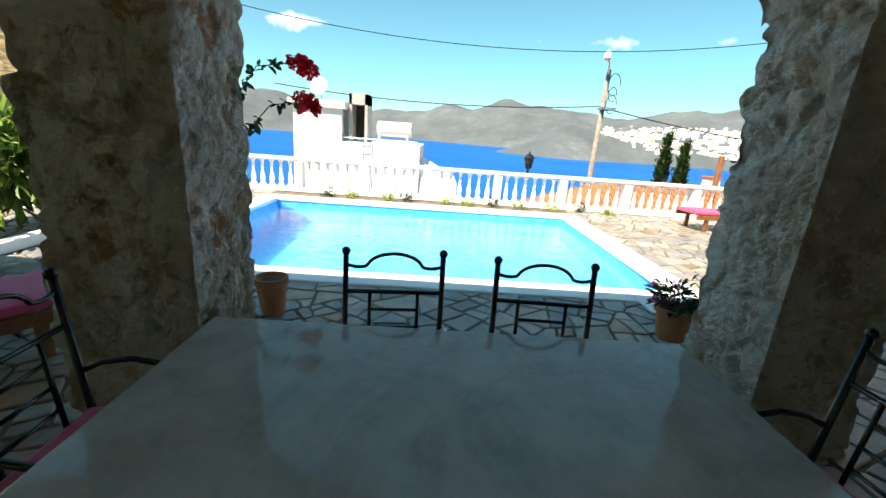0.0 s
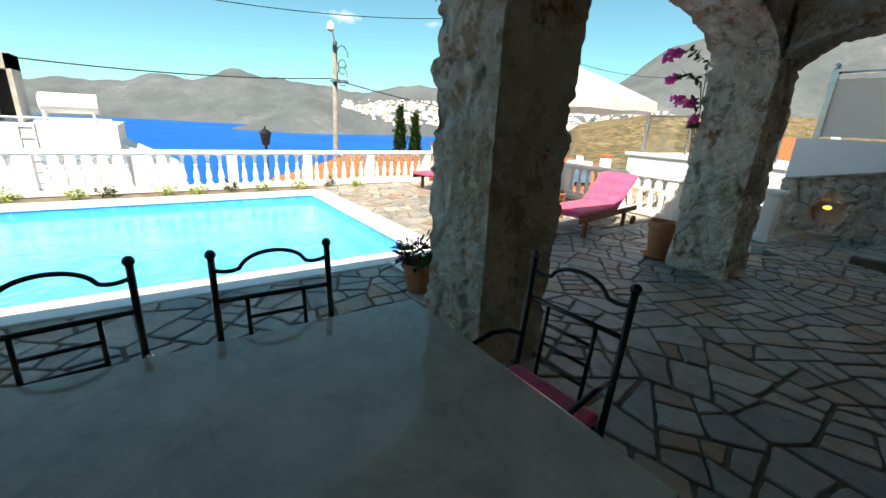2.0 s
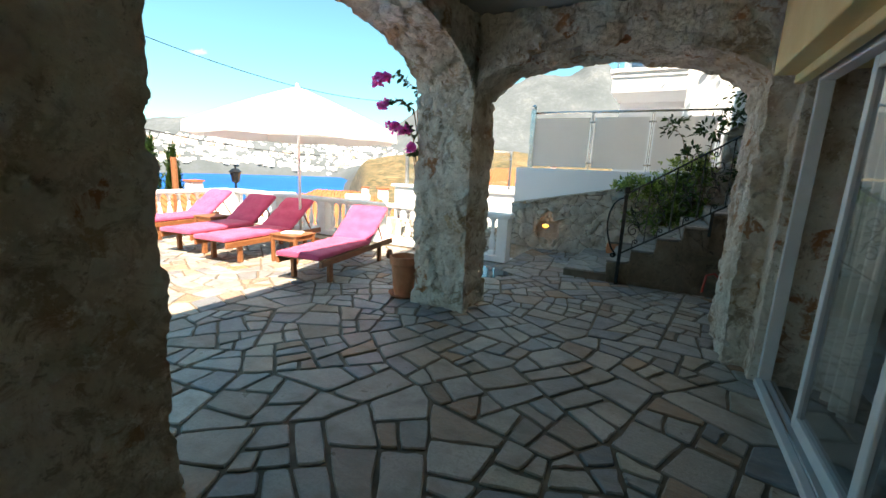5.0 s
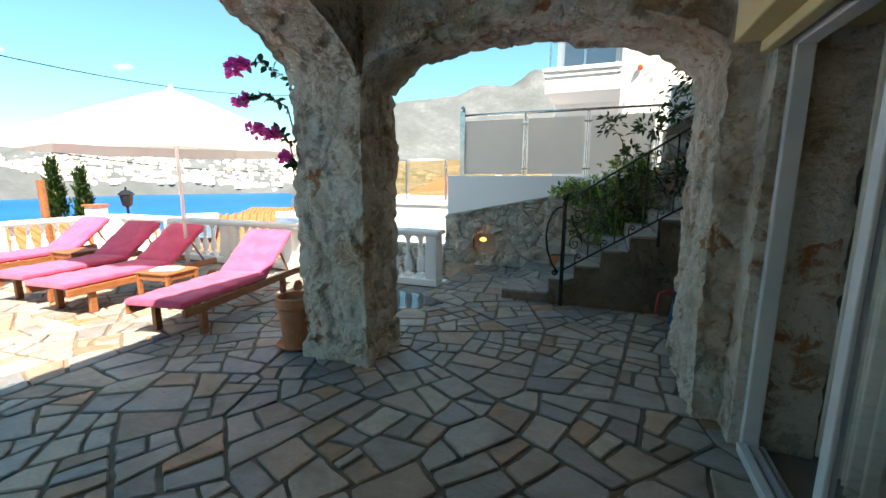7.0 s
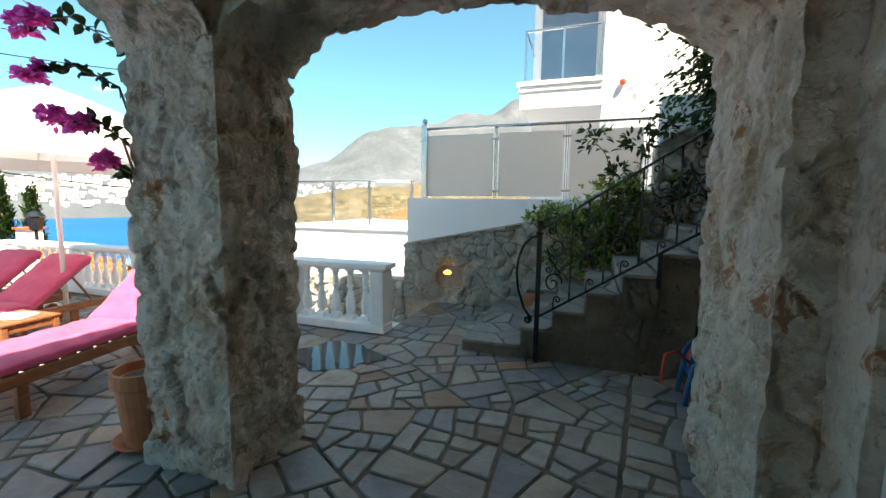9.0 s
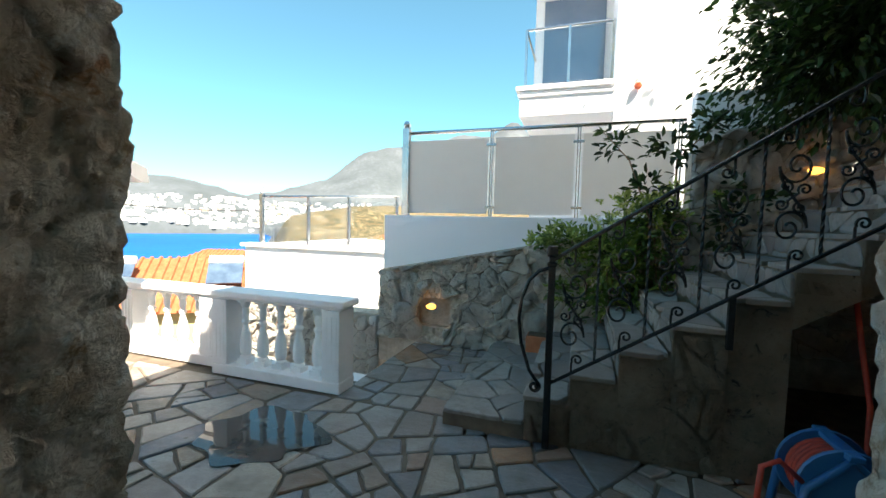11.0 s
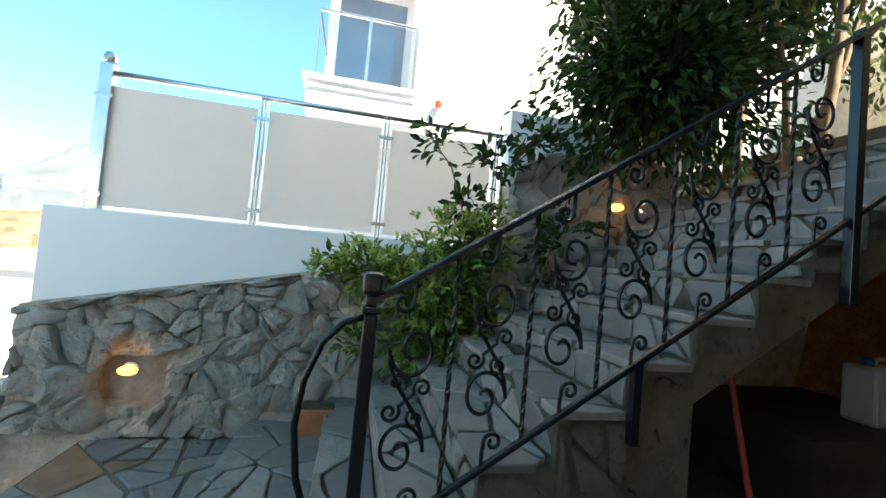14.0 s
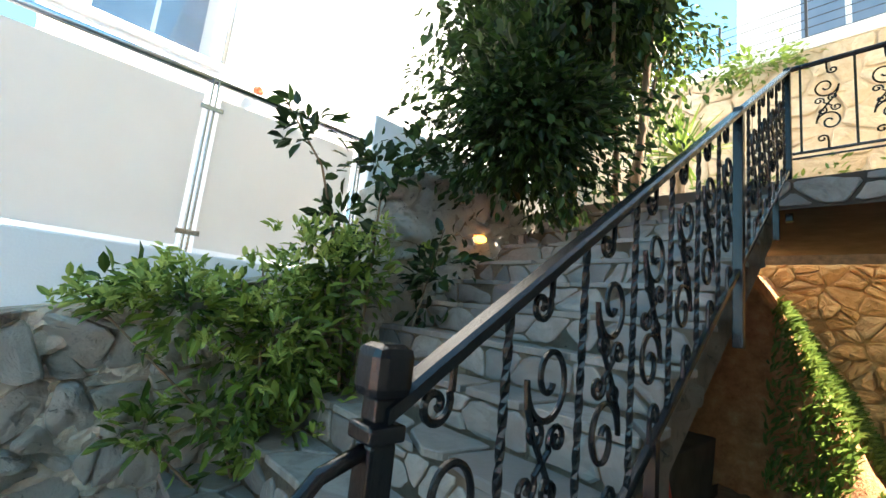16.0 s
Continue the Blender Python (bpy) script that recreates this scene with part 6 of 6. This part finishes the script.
# ---- paving stones ----
def slab_stone(poly, thick, rng, chamfer=0.009):
    """One flat stone with worn edges, about its own middle."""
    c = sum(poly, Vector((0, 0))) / len(poly)
    pts = [p - c for p in poly]
    # knock the corners off
    cut = []
    for i, p in enumerate(pts):
        a, b = pts[i - 1], pts[(i + 1) % len(pts)]
        f = rng.uniform(0.08, 0.2)
        cut += [p.lerp(a, f), p.lerp((a + b) / 2, f * 0.32), p.lerp(b, f)]
        e = b - p
        if e.length > 0.16:
            cut.append(p.lerp(b, rng.uniform(0.4, 0.6)) + Vector((-e.y, e.x)).normalized() * rng.uniform(-0.009, 0.010))
    n = len(cut)
    verts = [(p.x, p.y, -thick) for p in cut] + [(p.x, p.y, -chamfer * 0.8) for p in cut]
    for p in cut:
        s = max(0.5, 1 - chamfer / max(p.length, 0.02))
        verts.append((p.x * s, p.y * s, 0.0))
    faces = [tuple(range(2 * n, 3 * n))]
    for r in (0, n):
        faces += [(r + i, r + (i + 1) % n, r + n + (i + 1) % n, r + n + i) for i in range(n)]
    return c, verts, faces


def pave(base, name, polys, z, thick, rng, material, limit, near, rest_material):
    """Stones near a stretch of the walk as parts, the others joined."""
    polys = sorted(polys, key=lambda p: min((sum(p, Vector((0, 0))) / len(p) - Vector(q)).length for q in near))
    all_v, all_f = [], []
    for i, poly in enumerate(polys):
        c, v, f = slab_stone(poly, thick, rng)
        h = z + rng.uniform(-0.003, 0.004)
        if i < limit:
            me = bpy.data.meshes.new(name)
            me.from_pydata(v, [], f)
            me.materials.append(material)
            o = new(name, me)
            o.parent, o.location = base, (c.x, c.y, h)
            o.rotation_euler = (radians(rng.uniform(-0.4, 0.4)), radians(rng.uniform(-0.4, 0.4)), 0)
        else:
            k0 = len(all_v)
            all_v += [(x + c.x, y + c.y, w + h) for x, y, w in v]
            all_f += [tuple(k0 + q for q in g) for g in f]
    if all_v:
        me = bpy.data.meshes.new("paving_rest")
        me.from_pydata(all_v, [], all_f)
        me.materials.append(rest_material)
        o = new("paving_rest", me)
        o.parent = base
        tagged(o, "more flagstones farther off", kind="stuff")


def poly_area(p):
    return abs(sum(a.x * b.y - a.y * b.x for a, b in zip(p, p[1:] + p[:1]))) / 2 if len(p) > 2 else 0.0


def broken_flags(x0, x1, y0, y1, rng, gap, small, large):
    """Flagstones of very mixed size: large cells broken across again and again, then parted by joints."""
    out = []
    todo = crazy(x0, x1, y0, y1, 0.62, 0.0, rng, 1.15)
    while todo:
        p = todo.pop()
        if poly_area(p) > small + (large - small) * rng.random() ** 2.2:
            a, b = max(((u, v) for u in p for v in p), key=lambda q: (q[0] - q[1]).length_squared)
            d, best, found = (b - a).normalized(), -1.0, None
            for _ in range(9):
                turn = radians(rng.uniform(-45, 45))
                n = Vector((d.x * math.cos(turn) - d.y * math.sin(turn), d.x * math.sin(turn) + d.y * math.cos(turn)))
                c = (a + b) / 2 + d * (b - a).length * rng.uniform(-0.16, 0.16)
                two = (clip(p, c, n), clip(p, c, -n))
                fit_for = min(poly_area(q) / max(sum((u - v).length for u, v in zip(q, q[1:] + q[:1])), 0.01) ** 2 - (0.018 if len(q) < 4 else 0.0) for q in two)
                if fit_for > best:
                    best, found = fit_for, two
            if found is None:
                out.append(p)
                continue
            todo += [q for q in found if len(q) > 2]
            continue
        m = sum(p, Vector((0, 0))) / len(p)
        q = p
        for a, b in zip(p, p[1:] + p[:1]):
            e = b - a
            if e.length < 1e-4:
                continue
            n = Vector((e.y, -e.x)).normalized()
            if (a - m).dot(n) < 0:
                n = -n
            q = clip(q, a - n * gap * rng.uniform(0.3, 0.75), n)
            if len(q) < 3:
                break
        q = [v for i, v in enumerate(q) if (v - q[i - 1]).length > 0.02]
        if len(q) > 2 and poly_area(q) > 0.004:
            out.append(q)
    return out


rng = random.Random(7)
stones = []
for x0, x1, y0, y1 in FLOORS[:1] + FLOORS[3:]:
    stones += broken_flags(x0, x1, y0, y1, rng, 0.021, 0.035, 0.19)
far = []
for x0, x1, y0, y1 in FLOORS[1:3]:
    far += broken_flags(x0, x1, y0, y1, rng, 0.022, 0.04, 0.2)
x0, x1, y0, y1 = POOL


# stones cut to the pool's coping
keep = []
for p in stones + far:
    if any(x0 - 0.34 < q.x < x1 + 0.36 and y0 - 0.34 < q.y < y1 + 0.36 for q in p):
        cuts = [clip(p, Vector(a), Vector(d)) for a, d in (((x1 + 0.36, 0), (-1, 0)), ((x0 - 0.34, 0), (1, 0)), ((0, y1 + 0.36), (0, -1)), ((0, y0 - 0.34), (0, 1)))]
        p = max(cuts, key=poly_area)
        p = [v for i, v in enumerate(p) if (v - p[i - 1]).length > 0.02]
    if poly_area(p) > 0.006:
        keep.append(p)
pave(floor, "flagstone", keep, 0.0, 0.03, rng, M_FLAG, 300, [(0.2, 2.5), (0.4, 4.0), (0.2, 5.5), (-0.2, 7.0)], M_FLAG_REST)

# treads and risers of the stairs
step_rng = random.Random(8)
low_step = bpy.data.objects["step_low"]
pave(low_step, "paving_stone", crazy(0.1, SX, SY0 - 0.02, SY1, 0.26, 0.010, step_rng, 1.2, 0.4), 0.13, 0.03, step_rng, M_STEP, 99, [(0, 8)], M_STEP)
for i in range(NSTEP):
    xa = SX + RUN * i
    for poly in crazy(xa - 0.02, xa + RUN - 0.005, SY0 - 0.02, SY1, 0.42, 0.02, step_rng, 1.0):
        c, v, f = slab_stone(poly, 0.03, step_rng, 0.006)
        me = bpy.data.meshes.new("tread_stone")
        me.from_pydata(v, [], f)
        me.materials.append(M_STEP)
        o = new("tread_stone", me)
        o.parent, o.location = steps[i], (c.x, c.y, SZ + RISE * i + step_rng.uniform(-0.002, 0.002))


def face_stones(base, name, polys, plane, at, depth, rng, material, facing=-1, skewed=0.2):
    """Rubble stones on an upright face. Outlines are (along, up); plane 'y' or 'x'."""
    for poly in polys:
        c = sum(poly, Vector((0, 0))) / len(poly)
        d = depth * rng.uniform(0.6, 1.35)
        n0 = len(poly)
        out = []
        for i, p in enumerate(poly):
            a, b = poly[i - 1], poly[(i + 1) % n0]
            f = rng.uniform(0.06, 0.2)
            e = b - p
            out += [p.lerp(a, f) - c, p.lerp(b, f) - c, p.lerp(b, rng.uniform(0.4, 0.6)) - c + Vector((-e.y, e.x)) * rng.uniform(-0.05, 0.05)]
        n = len(out)
        put = (lambda u, w, e: (u, facing * e, w)) if plane == "y" else (lambda u, w, e: (facing * e, u, w))
        skew = Vector((rng.uniform(-skewed, skewed), rng.uniform(-skewed, skewed)))
        verts = [put(p.x, p.y, -0.02) for p in out]
        for shrink, rise in ((1.0, 0.35), (0.93, 0.8), (0.74, 1.0), (0.42, 1.08)):
            for p in out:
                w = Vector((p.x * shrink + c.x, p.y * shrink + c.y, at))
                q = p * shrink * (1 + 0.07 * noise.noise(w * 13))
                lump = 0.5 * noise.noise(w * 8) + 0.42 * noise.noise(w * 19) + 0.2 * noise.noise(w * 43)
                verts.append(put(q.x, q.y, max(0.003, d * rise * (1 + lump) + q.dot(skew))))
        verts.append(put(0, 0, d * rng.uniform(0.9, 1.25)))
        faces = [(5 * n, 4 * n + i, 4 * n + (i + 1) % n) for i in range(n)]
        for r in (0, n, 2 * n, 3 * n):
            faces += [(r + i, r + (i + 1) % n, r + n + (i + 1) % n, r + n + i) for i in range(n)]
        me = bpy.data.meshes.new(name)
        me.from_pydata(verts, [], faces)
        me.materials.append(material)
        o = new(name, me)
        o.parent = base
        o.location = (c.x, at, c.y) if plane == "y" else (at, c.x, c.y)


def wall_top(x):
    for (xa, za), (xb, zb) in zip(WALL_TOP, WALL_TOP[1:]):
        if xa <= x <= xb and xb > xa:
            return za + (zb - za) * (x - xa) / (xb - xa)
    return 0.0


def under_top(polys):
    out = []
    for p in polys:
        q = [Vector((v.x, min(v.y, wall_top(v.x) - 0.015))) for v in p]
        ys = [v.y for v in q]
        if max(ys) - min(ys) > 0.06:
            out.append(q)
    return out


def mortar_bed(base, x0, x1, z0):
    """Rough mortar and small broken stone that fills the joints of the rubble."""
    step = 0.024
    nx = int((x1 - x0) / step)
    nz = int((max(wall_top(x0), wall_top(x1), wall_top((x0 + x1) / 2)) - z0) / step) + 1
    verts, faces = [], []
    for i in range(nx + 1):
        x = x0 + (x1 - x0) * i / nx
        top = wall_top(x) - 0.006
        for j in range(nz + 1):
            z = min(z0 + step * j, top)
            verts.append((x, 9.456 - 0.024 * rubble_height(Vector((x, 0.3, z)) * 1.5, 31), z))
    n0, n1, m0, m1 = NICHE
    for i in range(nx):
        for j in range(nz):
            k0 = i * (nz + 1) + j
            quad = (k0, k0 + nz + 1, k0 + nz + 2, k0 + 1)
            xs, zs = [verts[q][0] for q in quad], [verts[q][2] for q in quad]
            if max(zs) - min(zs) < 1e-4 or (max(xs) > n0 and min(xs) < n1 and max(zs) > m0 and min(zs) < m1):
                continue
            faces.append(quad)
    me = bpy.data.meshes.new("mortar_bed")
    me.from_pydata(verts, [], faces)
    me.materials.append(M_MORTAR)
    o = new("mortar_bed", me)
    o.parent = base


wr = random.Random(12)
rubble_high = under_top(crazy(2.0, 4.2, 0.3, 2.9, 0.17, 0.007, wr, 1.3, 0.55))
rubble = under_top(crazy(-1.4, 2.0, 0.0, 1.8, 0.165, 0.006, wr, 1.35, 0.55)) + under_top(crazy(-4.0, -1.4, -0.6, 0.3, 0.18, 0.010, wr, 1.3, 0.3))
rubble = [p for p in rubble if not any(-0.87 < v.x < -0.47 and 0.21 < v.y < 0.53 for v in p)]
face_stones(wall_stair, "stone", rubble, "y", 9.484, 0.068, wr, M_RUBBLE, skewed=0.45)
face_stones(wall_high, "stone", [p for p in rubble_high if max(v.x for v in p) < 4.2], "y", 9.484, 0.068, wr, M_RUBBLE, skewed=0.45)
mortar_bed(wall_stair, -4.0, -1.42, -0.6)
mortar_bed(wall_stair, -1.38, 1.98, 0.0)
mortar_bed(wall_high, 2.02, 4.2, 0.3)
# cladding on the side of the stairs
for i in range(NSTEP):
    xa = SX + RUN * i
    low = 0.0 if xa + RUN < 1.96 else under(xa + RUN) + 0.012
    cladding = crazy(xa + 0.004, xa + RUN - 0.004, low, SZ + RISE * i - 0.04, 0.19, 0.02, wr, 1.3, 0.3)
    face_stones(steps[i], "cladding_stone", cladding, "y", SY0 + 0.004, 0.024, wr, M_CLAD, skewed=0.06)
for i in range(NSTEP):
    z0 = (0.13 if i == 0 else SZ + RISE * (i - 1)) + 0.006
    riser = crazy(SY0 + 0.01, SY1, z0, SZ + RISE * i - 0.033, 0.34, 0.009, wr, 1.0, 0.3)
    face_stones(steps[i], "riser_stone", riser, "x", SX + RUN * i - 0.001, 0.012, wr, M_STEP, skewed=0.02)
gold = crazy(6.0, 9.3, 0.3, 2.4, 0.15, 0.016, wr, 1.4, 0.4)
face_stones(bpy.data.objects["wall_garden"], "stone", gold, "x", 6.995, 0.045, wr, M_GOLD, skewed=0.3)
warm = crazy(4.5, 11.5, 3.2, 6.38, 0.28, 0.03, wr, 1.3)
face_stones(bpy.data.objects["wall_garden_upper"], "stone", warm, "x", 8.995, 0.04, wr, M_CREAM)
edge = crazy(5.0, 7.6, 2.37, 2.58, 0.18, 0.02, wr, 1.6)
face_stones(bpy.data.objects["slab_landing"], "edge_stone", edge, "x", 4.158, 0.016, wr, M_STEP)
